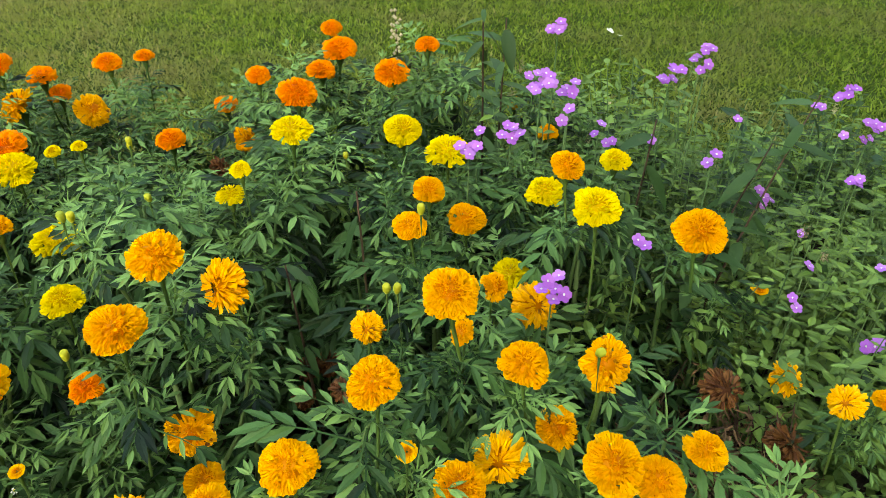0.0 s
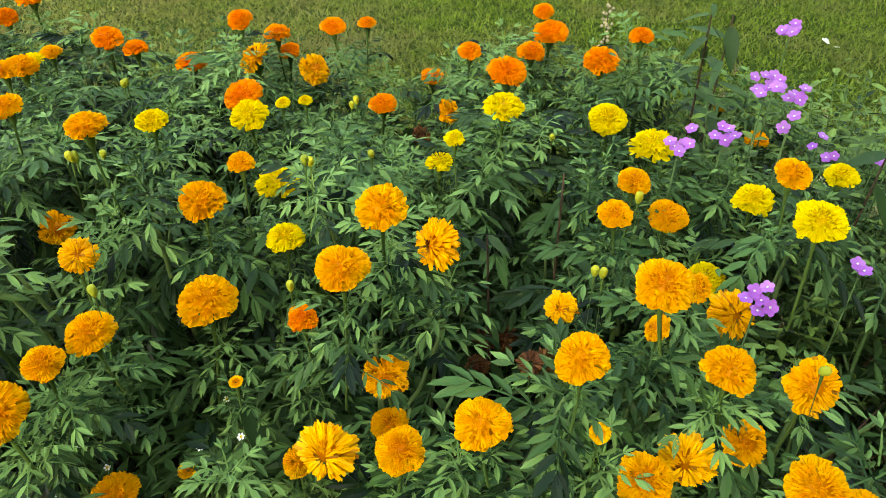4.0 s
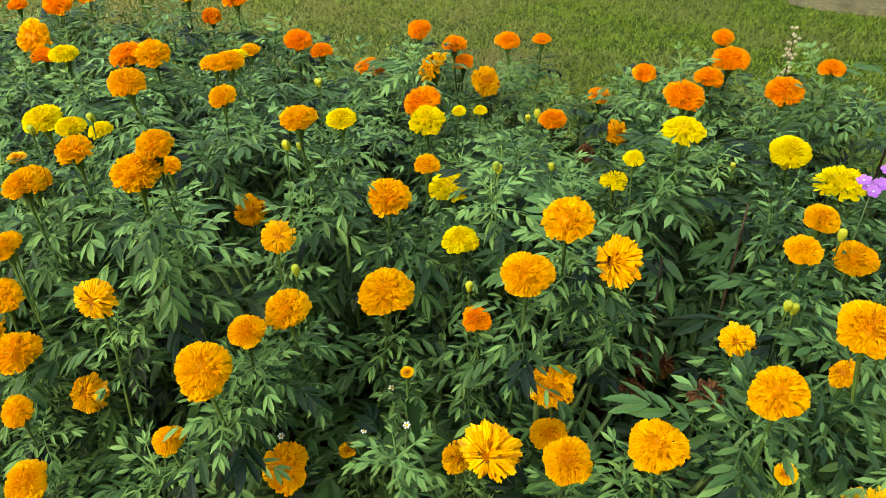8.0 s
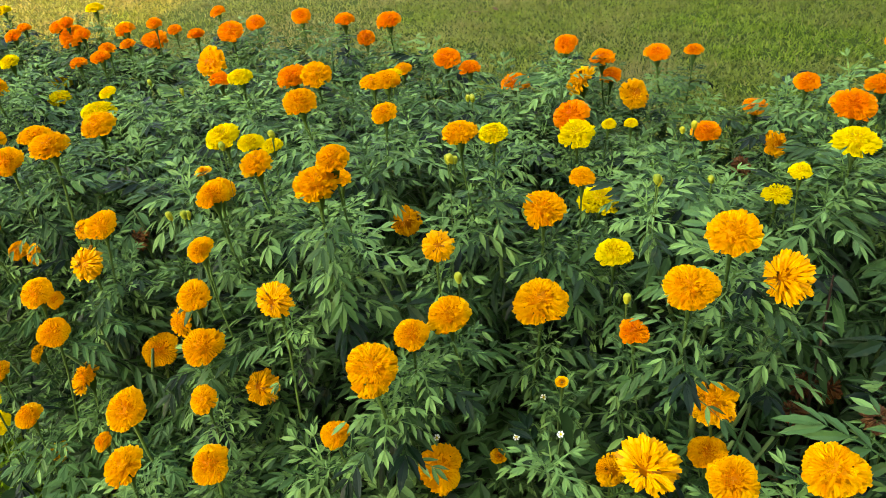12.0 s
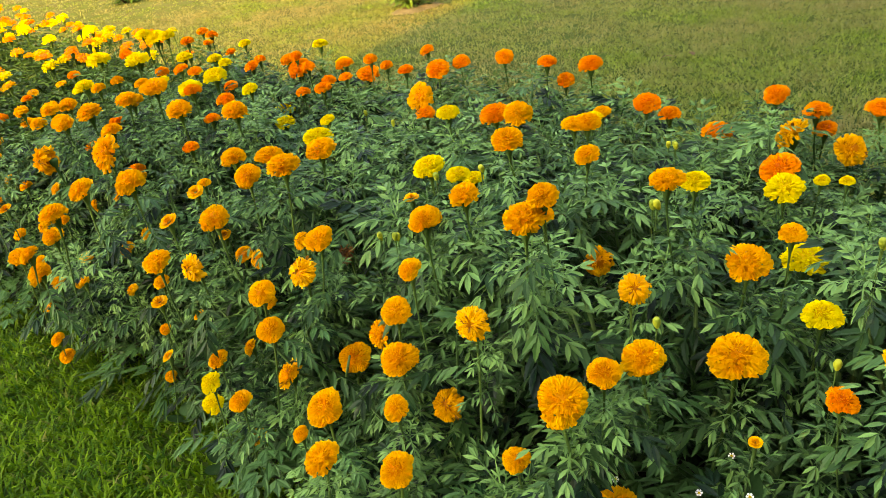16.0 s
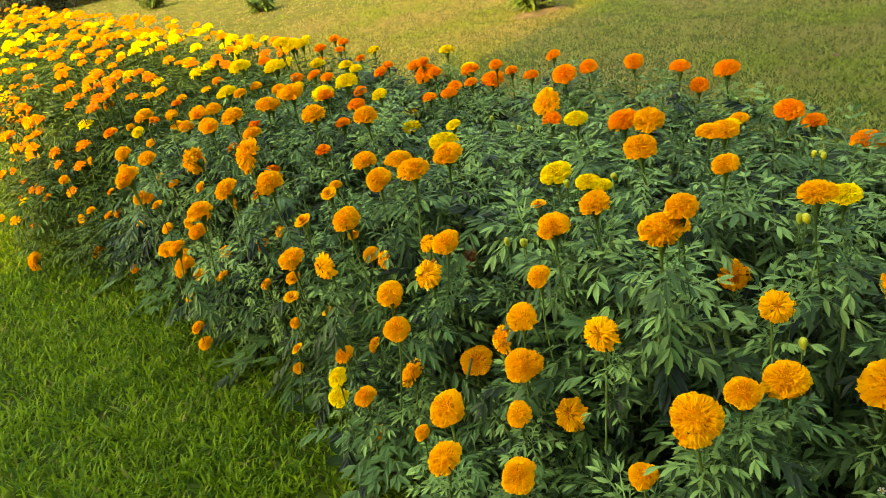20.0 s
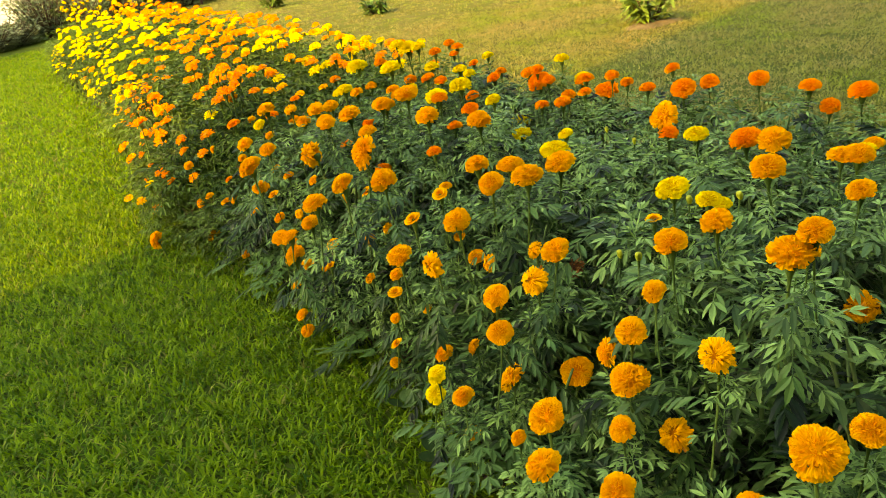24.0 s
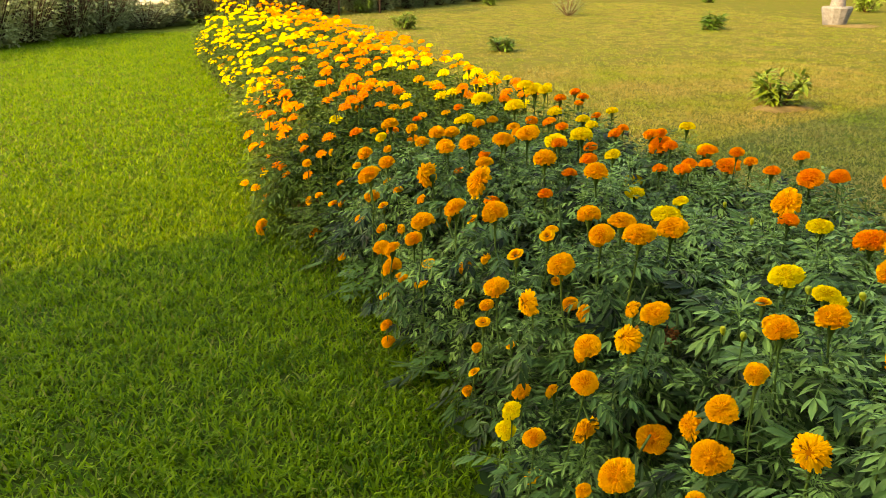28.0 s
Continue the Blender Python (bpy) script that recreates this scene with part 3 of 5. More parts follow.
bloom(ORANGE, -2.272, 1.344, 0.658, 0.062)
bloom(ORANGE, -2.414, 1.175, 0.658, 0.054)
bloom(ORANGE, -2.451, 1.206, 0.698, 0.071)
bloom(ORANGE, -2.498, 1.331, 0.620, 0.100)
bloom(ORANGE, -2.667, 1.128, 0.718, 0.057)
bloom(ORANGE, -2.681, 1.145, 0.668, 0.100)
bloom(ORANGE, -2.790, 1.000, 0.698, 0.066)
bloom(ORANGE, -3.384, 0.026, 0.628, 0.064)
bloom(ORANGE, -3.895, 0.037, 0.648, 0.096)
bloom(ORANGE, -4.037, 0.153, 0.688, 0.088)
bloom(ORANGE, -4.168, -0.273, 0.488, 0.078)
bloom(ORANGE, -4.375, 0.089, 0.668, 0.100)
bloom(ORANGE, -4.376, -0.361, 0.538, 0.093)
bloom(ORANGE, -4.504, -0.465, 0.328, 0.071)
bloom(ORANGE, -4.558, -0.487, 0.388, 0.078)
bloom(ORANGE, -4.648, -0.252, 0.608, 0.085)
bloom(ORANGE, -4.695, -0.033, 0.648, 0.087)
bloom(DEAD, 0.530, 0.735, 0.393, 0.083)
bloom(DEAD, 0.481, 0.878, 0.366, 0.098)
bloom(DEAD, -0.123, 0.747, 0.508, 0.049)
bloom(DEAD, -0.138, 0.709, 0.538, 0.048)
bloom(DEAD, -0.214, 0.980, 0.328, 0.070)
bloom(DEAD, -0.247, 0.892, 0.328, 0.061)
bloom(DEAD, -0.249, 0.958, 0.338, 0.063)
bloom(DEAD, -0.515, 1.457, 0.488, 0.065)
bloom(DEAD, -1.550, 0.560, 0.491, 0.069)
bloom(SMALL, 0.637, 1.136, 0.384, 0.040)
bloom(SMALL, -0.039, 0.517, 0.638, 0.028)
bloom(SMALL, -0.521, 0.564, 0.542, 0.024)
bloom(SMALL, -0.614, 0.530, 0.363, 0.036)
bloom(SMALL, -1.311, 0.604, 0.688, 0.041)
bloom(SMALL, -1.825, 0.339, 0.668, 0.049)
bloom(SMALL, -1.860, 0.266, 0.608, 0.056)
bloom(SMALL, -1.896, 0.167, 0.240, 0.045)
bloom(SMALL, -1.917, 0.196, 0.386, 0.051)
bloom(SMALL, -2.296, 0.103, 0.348, 0.044)
bloom(SMALL, -2.572, 0.020, 0.538, 0.047)
bloom(GOLD, 0.716, 0.815, 0.408, 0.039)
bloom(GOLD, 0.348, 0.806, 0.740, 0.080)
bloom(GOLD, 0.312, 0.560, 0.591, 0.057)
bloom(GOLD, 0.255, 1.604, 0.508, 0.056)
bloom(GOLD, 0.247, 0.518, 0.588, 0.065)
bloom(GOLD, 0.195, 0.998, 0.738, 0.062)
bloom(GOLD, 0.194, 1.833, 0.488, 0.050)
bloom(GOLD, 0.192, 0.518, 0.616, 0.079)
bloom(GOLD, 0.099, 0.630, 0.663, 0.067)
bloom(GOLD, 0.041, 1.079, 0.586, 0.073)
bloom(GOLD, 0.020, 0.517, 0.576, 0.072)
bloom(GOLD, 0.009, 0.653, 0.753, 0.077)
bloom(GOLD, -0.025, 1.081, 0.646, 0.065)
bloom(GOLD, -0.052, 0.924, 0.672, 0.057)
bloom(GOLD, -0.071, 0.523, 0.739, 0.061)
bloom(GOLD, -0.170, 0.508, 0.625, 0.069)
bloom(GOLD, -0.263, 0.492, 0.568, 0.065)
bloom(GOLD, -0.318, 0.610, 0.468, 0.061)
bloom(GOLD, -0.352, 0.711, 0.763, 0.073)
bloom(GOLD, -0.371, 0.611, 0.733, 0.071)
bloom(GOLD, -0.603, 0.653, 0.600, 0.096)
bloom(GOLD, -0.623, 0.834, 0.726, 0.044)
bloom(GOLD, -0.654, 0.758, 0.697, 0.076)
bloom(GOLD, -0.659, 0.492, 0.664, 0.066)
bloom(GOLD, -0.663, 0.438, 0.402, 0.079)
bloom(GOLD, -0.679, 0.433, 0.663, 0.052)
bloom(GOLD, -0.705, 0.374, 0.636, 0.077)
bloom(GOLD, -0.764, 0.698, 0.833, 0.058)
bloom(GOLD, -0.788, 0.356, 0.483, 0.047)
bloom(GOLD, -0.837, 0.497, 0.863, 0.051)
bloom(GOLD, -0.854, 0.475, 0.830, 0.070)
bloom(GOLD, -0.912, 0.577, 0.778, 0.037)
bloom(GOLD, -0.956, 0.241, 0.431, 0.070)
bloom(GOLD, -1.015, 0.297, 0.492, 0.052)
bloom(GOLD, -1.017, 0.370, 0.732, 0.044)
bloom(GOLD, -1.025, 0.826, 0.775, 0.056)
bloom(GOLD, -1.045, 0.394, 0.718, 0.036)
bloom(GOLD, -1.054, 0.161, 0.450, 0.069)
bloom(GOLD, -1.076, 0.358, 0.531, 0.076)
bloom(GOLD, -1.089, 0.561, 0.773, 0.060)
bloom(GOLD, -1.092, 0.467, 0.760, 0.059)
bloom(GOLD, -1.103, 0.386, 0.608, 0.063)
bloom(GOLD, -1.146, 0.734, 0.812, 0.073)
bloom(GOLD, -1.168, 0.529, 0.719, 0.067)
bloom(GOLD, -1.191, 0.248, 0.423, 0.086)
bloom(GOLD, -1.227, 1.076, 0.728, 0.074)
bloom(GOLD, -1.247, 1.051, 0.728, 0.059)
bloom(GOLD, -1.257, 0.214, 0.338, 0.041)
bloom(GOLD, -1.340, 0.412, 0.371, 0.081)
bloom(GOLD, -1.354, 1.294, 0.668, 0.054)
bloom(GOLD, -1.380, 0.258, 0.511, 0.065)
bloom(GOLD, -1.406, 0.270, 0.583, 0.065)
bloom(GOLD, -1.409, 0.423, 0.640, 0.067)
bloom(GOLD, -1.441, 0.175, 0.343, 0.059)
bloom(GOLD, -1.456, 1.079, 0.708, 0.082)
bloom(GOLD, -1.566, 0.456, 0.757, 0.078)
bloom(GOLD, -1.623, 0.210, 0.342, 0.054)
bloom(GOLD, -1.635, 0.300, 0.672, 0.071)
bloom(GOLD, -1.662, 0.409, 0.727, 0.068)
bloom(GOLD, -1.761, 0.660, 0.688, 0.086)
bloom(GOLD, -1.794, 0.531, 0.708, 0.079)
bloom(GOLD, -1.799, 0.193, 0.551, 0.073)
bloom(GOLD, -1.847, 0.462, 0.713, 0.072)
bloom(GOLD, -1.943, 0.230, 0.708, 0.077)
bloom(GOLD, -1.976, 0.127, 0.717, 0.074)
bloom(GOLD, -2.166, 0.077, 0.616, 0.083)
bloom(GOLD, -2.189, 0.639, 0.724, 0.085)
bloom(GOLD, -2.289, 0.000, 0.488, 0.064)
bloom(GOLD, -2.309, 0.075, 0.508, 0.068)
bloom(GOLD, -2.371, -0.054, 0.712, 0.086)
bloom(GOLD, -2.380, 0.051, 0.338, 0.045)
bloom(GOLD, -2.388, 0.111, 0.308, 0.049)
bloom(GOLD, -2.388, 0.016, 0.388, 0.071)
bloom(GOLD, -2.401, -0.011, 0.158, 0.053)
bloom(GOLD, -2.404, -0.006, 0.090, 0.058)
bloom(GOLD, -2.425, 0.559, 0.715, 0.090)
bloom(GOLD, -2.432, -0.012, 0.438, 0.064)
bloom(GOLD, -2.437, 0.015, 0.353, 0.069)
bloom(GOLD, -2.447, 0.351, 0.708, 0.068)
bloom(GOLD, -2.513, 0.062, 0.288, 0.044)
bloom(GOLD, -2.523, -0.036, 0.668, 0.067)
bloom(GOLD, -2.605, 0.041, 0.688, 0.065)
bloom(GOLD, -2.609, -0.016, 0.568, 0.062)
bloom(GOLD, -2.639, 0.474, 0.738, 0.079)
bloom(GOLD, -2.663, 0.581, 0.748, 0.097)
bloom(GOLD, -2.663, 0.356, 0.724, 0.086)
bloom(GOLD, -2.677, 0.276, 0.708, 0.069)
bloom(GOLD, -2.724, 0.278, 0.708, 0.071)
bloom(GOLD, -2.726, 0.514, 0.708, 0.076)
bloom(GOLD, -2.906, 0.003, 0.648, 0.064)
bloom(GOLD, -2.912, 0.294, 0.708, 0.070)
bloom(GOLD, -2.927, 0.358, 0.708, 0.069)
bloom(GOLD, -3.030, 0.316, 0.688, 0.071)
bloom(GOLD, -3.147, 0.143, 0.708, 0.078)
bloom(GOLD, -3.423, -0.201, 0.488, 0.050)
bloom(GOLD, -3.526, -0.184, 0.108, 0.075)
bloom(GOLD, -3.840, -0.453, 0.268, 0.056)
bloom(GOLD, -3.871, -0.506, 0.288, 0.050)
bloom(SPENT, 0.652, 0.810, 0.408, 0.064)
bloom(SPENT, 0.631, 0.952, 0.319, 0.075)
bloom(SPENT, 0.221, 0.706, 0.590, 0.073)
bloom(SPENT, 0.162, 0.683, 0.488, 0.064)
bloom(SPENT, 0.144, 0.898, 0.535, 0.087)
bloom(SPENT, 0.076, 0.827, 0.628, 0.046)
bloom(SPENT, 0.072, 0.588, 0.544, 0.078)
bloom(SPENT, 0.028, 0.772, 0.588, 0.041)
bloom(SPENT, -0.109, 0.786, 0.585, 0.054)
bloom(SPENT, -0.278, 0.727, 0.705, 0.076)
bloom(SPENT, -0.325, 0.622, 0.546, 0.063)
bloom(SPENT, -0.369, 0.515, 0.508, 0.091)
bloom(SPENT, -0.428, 0.537, 0.438, 0.049)
bloom(SPENT, -0.457, 1.497, 0.538, 0.061)
bloom(SPENT, -0.756, 0.605, 0.683, 0.055)
bloom(SPENT, -0.810, 1.535, 0.593, 0.078)
bloom(SPENT, -0.896, 1.401, 0.659, 0.081)
bloom(SPENT, -0.912, 0.402, 0.659, 0.062)
bloom(SPENT, -0.959, 0.776, 0.580, 0.057)
bloom(SPENT, -0.995, 0.394, 0.447, 0.066)
bloom(SPENT, -1.218, 0.412, 0.488, 0.057)
bloom(SPENT, -1.407, 0.284, 0.368, 0.068)
bloom(SPENT, -1.448, 0.389, 0.558, 0.074)
bloom(SPENT, -1.626, 0.293, 0.328, 0.044)
bloom(SPENT, -1.637, 0.225, 0.576, 0.070)
bloom(SPENT, -1.687, 0.393, 0.508, 0.053)
bloom(SPENT, -1.868, 1.086, 0.688, 0.086)
bloom(SPENT, -2.193, 0.256, 0.721, 0.100)
bloom(SPENT, -2.473, 0.161, 0.670, 0.093)
bloom(SPENT, -3.619, -0.436, 0.130, 0.086)
bloom(LEMON, 0.310, 1.151, 0.668, 0.059)
bloom(LEMON, 0.238, 0.946, 0.694, 0.079)
bloom(LEMON, 0.195, 1.188, 0.582, 0.074)
bloom(LEMON, 0.120, 1.035, 0.498, 0.066)
bloom(LEMON, 0.009, 1.294, 0.613, 0.089)
bloom(LEMON, -0.086, 1.379, 0.620, 0.086)
bloom(LEMON, -0.278, 1.194, 0.705, 0.076)
bloom(LEMON, -0.333, 1.036, 0.708, 0.035)
bloom(LEMON, -0.364, 1.057, 0.648, 0.051)
bloom(LEMON, -0.549, 0.804, 0.619, 0.064)
bloom(LEMON, -0.680, 1.043, 0.565, 0.083)
bloom(LEMON, -0.701, 1.240, 0.648, 0.034)
bloom(LEMON, -0.741, 1.217, 0.648, 0.034)
bloom(LEMON, -0.789, 1.160, 0.641, 0.074)
bloom(LEMON, -0.889, 0.990, 0.692, 0.064)
bloom(LEMON, -1.197, 0.643, 0.758, 0.056)
bloom(LEMON, -1.270, 1.149, 0.708, 0.049)
bloom(LEMON, -1.318, 0.786, 0.668, 0.051)
bloom(LEMON, -1.427, 0.748, 0.685, 0.082)
bloom(LEMON, -1.531, 0.152, 0.358, 0.048)
bloom(LEMON, -1.558, 0.931, 0.739, 0.069)
bloom(LEMON, -1.567, 0.151, 0.278, 0.050)
bloom(LEMON, -2.063, 0.825, 0.610, 0.100)
bloom(LEMON, -2.070, 0.872, 0.648, 0.056)
bloom(LEMON, -2.360, 0.874, 0.588, 0.070)
bloom(LEMON, -2.365, 0.780, 0.728, 0.059)
bloom(LEMON, -2.648, 1.027, 0.543, 0.083)
bloom(LEMON, -2.678, 0.804, 0.728, 0.090)
bloom(LEMON, -2.758, 0.728, 0.688, 0.079)
bloom(LEMON, -2.778, 0.838, 0.708, 0.072)
bloom(LEMON, -2.781, 0.741, 0.688, 0.084)
bloom(LEMON, -3.083, 0.094, 0.668, 0.054)
bloom(LEMON, -3.168, 0.484, 0.708, 0.075)
bloom(LEMON, -3.204, 0.711, 0.748, 0.088)
bloom(LEMON, -3.228, 0.913, 0.708, 0.068)
bloom(LEMON, -3.342, 0.905, 0.788, 0.078)
bloom(LEMON, -3.419, 0.631, 0.748, 0.096)
bloom(LEMON, -3.422, 0.522, 0.648, 0.062)
bloom(LEMON, -3.488, 0.904, 0.768, 0.100)
bloom(LEMON, -3.512, 0.647, 0.728, 0.100)
bloom(LEMON, -3.515, 0.817, 0.685, 0.100)
bloom(LEMON, -3.520, 0.869, 0.788, 0.071)
bloom(LEMON, -3.780, 0.329, 0.708, 0.072)
bloom(LEMON, -4.081, 0.259, 0.728, 0.077)

NEAR = list(BLOOMS)

bloom(BUD, -0.769, 0.669, 0.8, 0.015)
bloom(BUD, -0.468, 0.741, 0.8, 0.015)
bloom(BUD, -0.180, 1.180, 0.66, 0.015)
bloom(BUD, -0.521, 1.073, 0.74, 0.015)
bloom(BUD, -0.442, 0.923, 0.72, 0.015)
bloom(BUD, -0.059, 0.729, 0.7, 0.015)
bloom(BUD, -0.463, 0.645, 0.66, 0.015)
bloom(BUD, -0.648, 0.507, 0.72, 0.015)
bloom(BUD, -0.958, 1.026, 0.74, 0.015)
bloom(BUD, -0.729, 0.621, 0.83, 0.015)
bloom(BUD, -1.179, 0.466, 0.7, 0.015)
bloom(BUD, -1.242, 0.468, 0.68, 0.015)
bloom(BUD, -1.151, 0.442, 0.72, 0.015)
bloom(BUD, -0.476, 0.773, 0.78, 0.015)
bloom(BUD, -0.881, 0.842, 0.7, 0.015)
bloom(BUD, -0.070, 0.703, 0.72, 0.015)
bloom(BUD, 0.169, 0.566, 0.74, 0.015)
bloom(BUD, -0.029, 0.795, 0.78, 0.015)
bloom(BUD, -1.059, 1.156, 0.68, 0.015)
bloom(BUD, -0.572, 1.176, 0.68, 0.015)
bloom(BUD, -1.107, 0.518, 0.82, 0.015)
bloom(BUD, -1.065, 0.588, 0.82, 0.015)
bloom(BUD, -1.866, 0.883, 0.7, 0.015)
bloom(BUD, -1.773, 0.907, 0.68, 0.015)
bloom(BUD, -0.993, 1.077, 0.72, 0.015)

# the far end of the bed: crowded heads in drifts of orange and yellow
far = random.Random(5)
for _ in range(800):
    x = -3.6 - 8.6 * far.random() ** 1.1
    f, b = along(FRONT, x), along(BACK, x)
    u = far.random()
    y = f + 0.02 + (b - f - 0.05) * u
    top = 0.74 - 0.55 * max(0.0, 1 - u / 0.28) ** 1.6 - 0.10 * max(0.0, (u - 0.8) / 0.2)
    z = top + far.uniform(-0.07, 0.06)
    if any((x - q[1]) ** 2 + (y - q[2]) ** 2 < 0.0050 for q in BLOOMS):
        continue
    if x < -6.3 and u < 0.5:
        kind = LEMON if far.random() < 0.95 else ORANGE
    elif x > -5.4 and u > 0.5:
        kind = LEMON if far.random() < 0.55 else ORANGE
    else:
        kind = ORANGE if far.random() < 0.86 else LEMON
    if x > -4.6 and far.random() < 0.45:
        continue
    bloom(kind, x, y, z, far.uniform(0.055, 0.085))
for _ in range(200):                                       # heads that crowd in before the drifts
    x = -2.3 - 1.9 * far.random()
    f, b = along(FRONT, x), along(BACK, x)
    u = 0.25 + 0.72 * far.random()
    y = f + (b - f) * u
    if any((x - q[1]) ** 2 + (y - q[2]) ** 2 < 0.0055 for q in BLOOMS):
        continue
    pick = far.random()
    kind = (LEMON if pick < 0.3 else ORANGE) if u > 0.6 else (SPENT if pick < 0.15 else GOLD if pick < 0.6 else ORANGE)
    bloom(kind, x, y, 0.70 - 0.35 * max(0.0, 1 - u / 0.5) ** 1.5 + far.uniform(-0.06, 0.05), far.uniform(0.05, 0.07))
for _ in range(70):                                        # small golden heads down the front slope
    x, u = -1.5 - 2.2 * far.random(), far.random()
    y = along(FRONT, x) + 0.03 + 0.26 * u
    z = 0.14 + 0.46 * u ** 0.8 + far.uniform(-0.06, 0.05)
    if any((x - q[1]) ** 2 + (y - q[2]) ** 2 + (z - q[3]) ** 2 < 0.010 for q in BLOOMS):
        continue
    bloom(SPENT if far.random() < 0.2 else SMALL if far.random() < 0.25 else GOLD, x, y, z, far.uniform(0.036, 0.056))
for _ in range(40):                                        # orange heads along the front edge before them
    x = -3.5 - 3.4 * far.random()
    f, u = along(FRONT, x), far.random()
    bloom(ORANGE, x, f + 0.02 + 0.22 * u, 0.14 + 0.42 * u ** 0.7 + far.uniform(-0.06, 0.06), far.uniform(0.045, 0.068))
for _ in range(150):                                       # small yellow heads that spill down the far front edge
    x = -6.3 - 5.6 * far.random()
    f, u = along(FRONT, x), far.random()
    bloom(LEMON, x, f + 0.01 + 0.34 * u, 0.12 + 0.5 * u ** 0.7 + far.uniform(-0.07, 0.07), far.uniform(0.045, 0.07))


# ---------------------------------------------------------------- the plants of the bed
def crown_height(x, y):
    """The leaf canopy's height: it follows the flower heads, and falls off to the edges."""
    f, b = along(FRONT, x), along(BACK, x)
    d = y - f
    rise = 0.68 * min(1.0, max(0.0, 0.26 + d / 0.36)) ** 0.75
    rise *= 1 - 0.15 * max(0.0, (y - b) / 0.2)
    if x > 0.15:
        rise *= max(0.42, 1 - 0.9 * (x - 0.15))
    total, weight = 0.5 * rise, 0.5
    d2 = (HX - x) ** 2 + (HY - (y + 0.02)) ** 2
    w = np.exp(-d2 / 0.008)
    total += float((w * HZ).sum())
    weight += float(w.sum())
    far_off = max(0.3, math.hypot(x, y))                   # leaves keep below a head and, on the side of the path, in front of it
    ux, uy = x / far_off, y / far_off
    ahead, aside = (HX - x) * ux + (HY - y) * uy, (HY - y) * ux - (HX - x) * uy
    over = (aside / 0.05) ** 2 + ((ahead - 0.05) / 0.11) ** 2 < 1
    return min(total / weight, float((HZ - 0.035)[over].min()) if over.any() else 9.0)


HX, HY, HZ = (np.array([q[k] for q in BLOOMS]) for k in (1, 2, 3))

LEAVES = []
for k in range(12):
    s = Shape()
    pinnate(s, 0.126, random.Random(100 + k), pairs=4, slim=1.04, toothed=True)
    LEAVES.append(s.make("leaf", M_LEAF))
TUFTS = []
for k in range(8):                                         # the crowded young leaves at a shoot's tip
    s, q = Shape(), random.Random(130 + k)
    for ring, (n, lift, size) in enumerate(((4, 64, 0.046), (4, 38, 0.066), (4, 8, 0.080))):
        for j in range(n):
            m = pose(0, 0, -0.012 * ring + q.uniform(-0.006, 0.004), 0, 0, 360 * (j + 0.5 * ring) / n + q.uniform(-24, 24)) @ pose(0, 0.003, 0, lift + q.uniform(-14, 14))
            pinnate(s, size * q.uniform(0.85, 1.15), q, m, pairs=3 if ring else 2, slim=1.0)
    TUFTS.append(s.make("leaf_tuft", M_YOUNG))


def shoot_stem(seed):
    s = Shape()
    r = random.Random(seed)
    bx, by = r.uniform(-0.02, 0.02), r.uniform(-0.02, 0.02)
    s.tube([(bx * u * u, by * u * u, -0.02 - 0.24 * u) for u in (1, 0.6, 0.3, 0)], [0.0045, 0.004, 0.0034, 0.0026], 5)
    return s.make("shoot", M_STEM, True)


SHOOTS = [shoot_stem(k) for k in range(5)]


def shoot_plan(r, size=1.0):
    """Where the leaves of one shoot sit: pairs up the stem, the upper ones younger and steeper."""
    out, a = [], r.uniform(0, 360)
    for node_at, lift, big, pairs in ((-0.040, 30, 0.85, 2), (-0.072, 12, 1.0, 2), (-0.110, -8, 1.05, 2), (-0.16, -26, 1.1, 2)):
        for k in range(pairs):
            out.append((a + 360 / pairs * k + r.uniform(-22, 22), lift + r.uniform(-16, 16), node_at + r.uniform(-0.008, 0.008), big * size * r.uniform(0.85, 1.18)))
        a += 90 + r.uniform(-20, 20)
    return out


def far_foliage(seed, n_shoots=13, spread=0.19, material=None, leaf=1.0):
    """The leaves of a whole far plant as one mesh."""
    r = random.Random(seed)
    s = Shape()
    for _ in range(n_shoots):
        q, a = spread * math.sqrt(r.random()), r.uniform(0, 6.28)
        top = pose(q * math.cos(a), q * math.sin(a), -0.25 * q / spread * r.random() - 0.34 * (r.random() ** 2), r.uniform(-14, 14), r.uniform(-14, 14), 0)
        for turn, lift, z, size in shoot_plan(r, 1.1):
            m = top @ pose(0, 0, z, 0, 0, turn) @ pose(0, 0.004, 0, lift)
            pinnate(s, 0.155 * leaf * size, r, m, pairs=3, simple=True, slim=1.1)
    return s.make("foliage", material or M_LEAF_FAR)


FAR_FOLIAGE = [far_foliage(200 + k, 18, 0.19, None, 0.72) for k in range(8)]
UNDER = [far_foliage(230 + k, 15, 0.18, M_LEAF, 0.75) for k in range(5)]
EDGE_X = -3.3                                              # past this the plants are simpler
r = random.Random(3)
PLANTS = []
x = 0.5
while x > -12.6:
    f, b = along(FRONT, x), along(BACK, x)
    step = 0.27
    rows = max(3, round((b - f) / step))
    for k in range(rows):
        px, py = x + r.uniform(-0.07, 0.07), f + 0.11 + (b - f - 0.18) * (k + 0.5 + r.uniform(-0.2, 0.2)) / rows
        PLANTS.append((px, py))
    x -= step


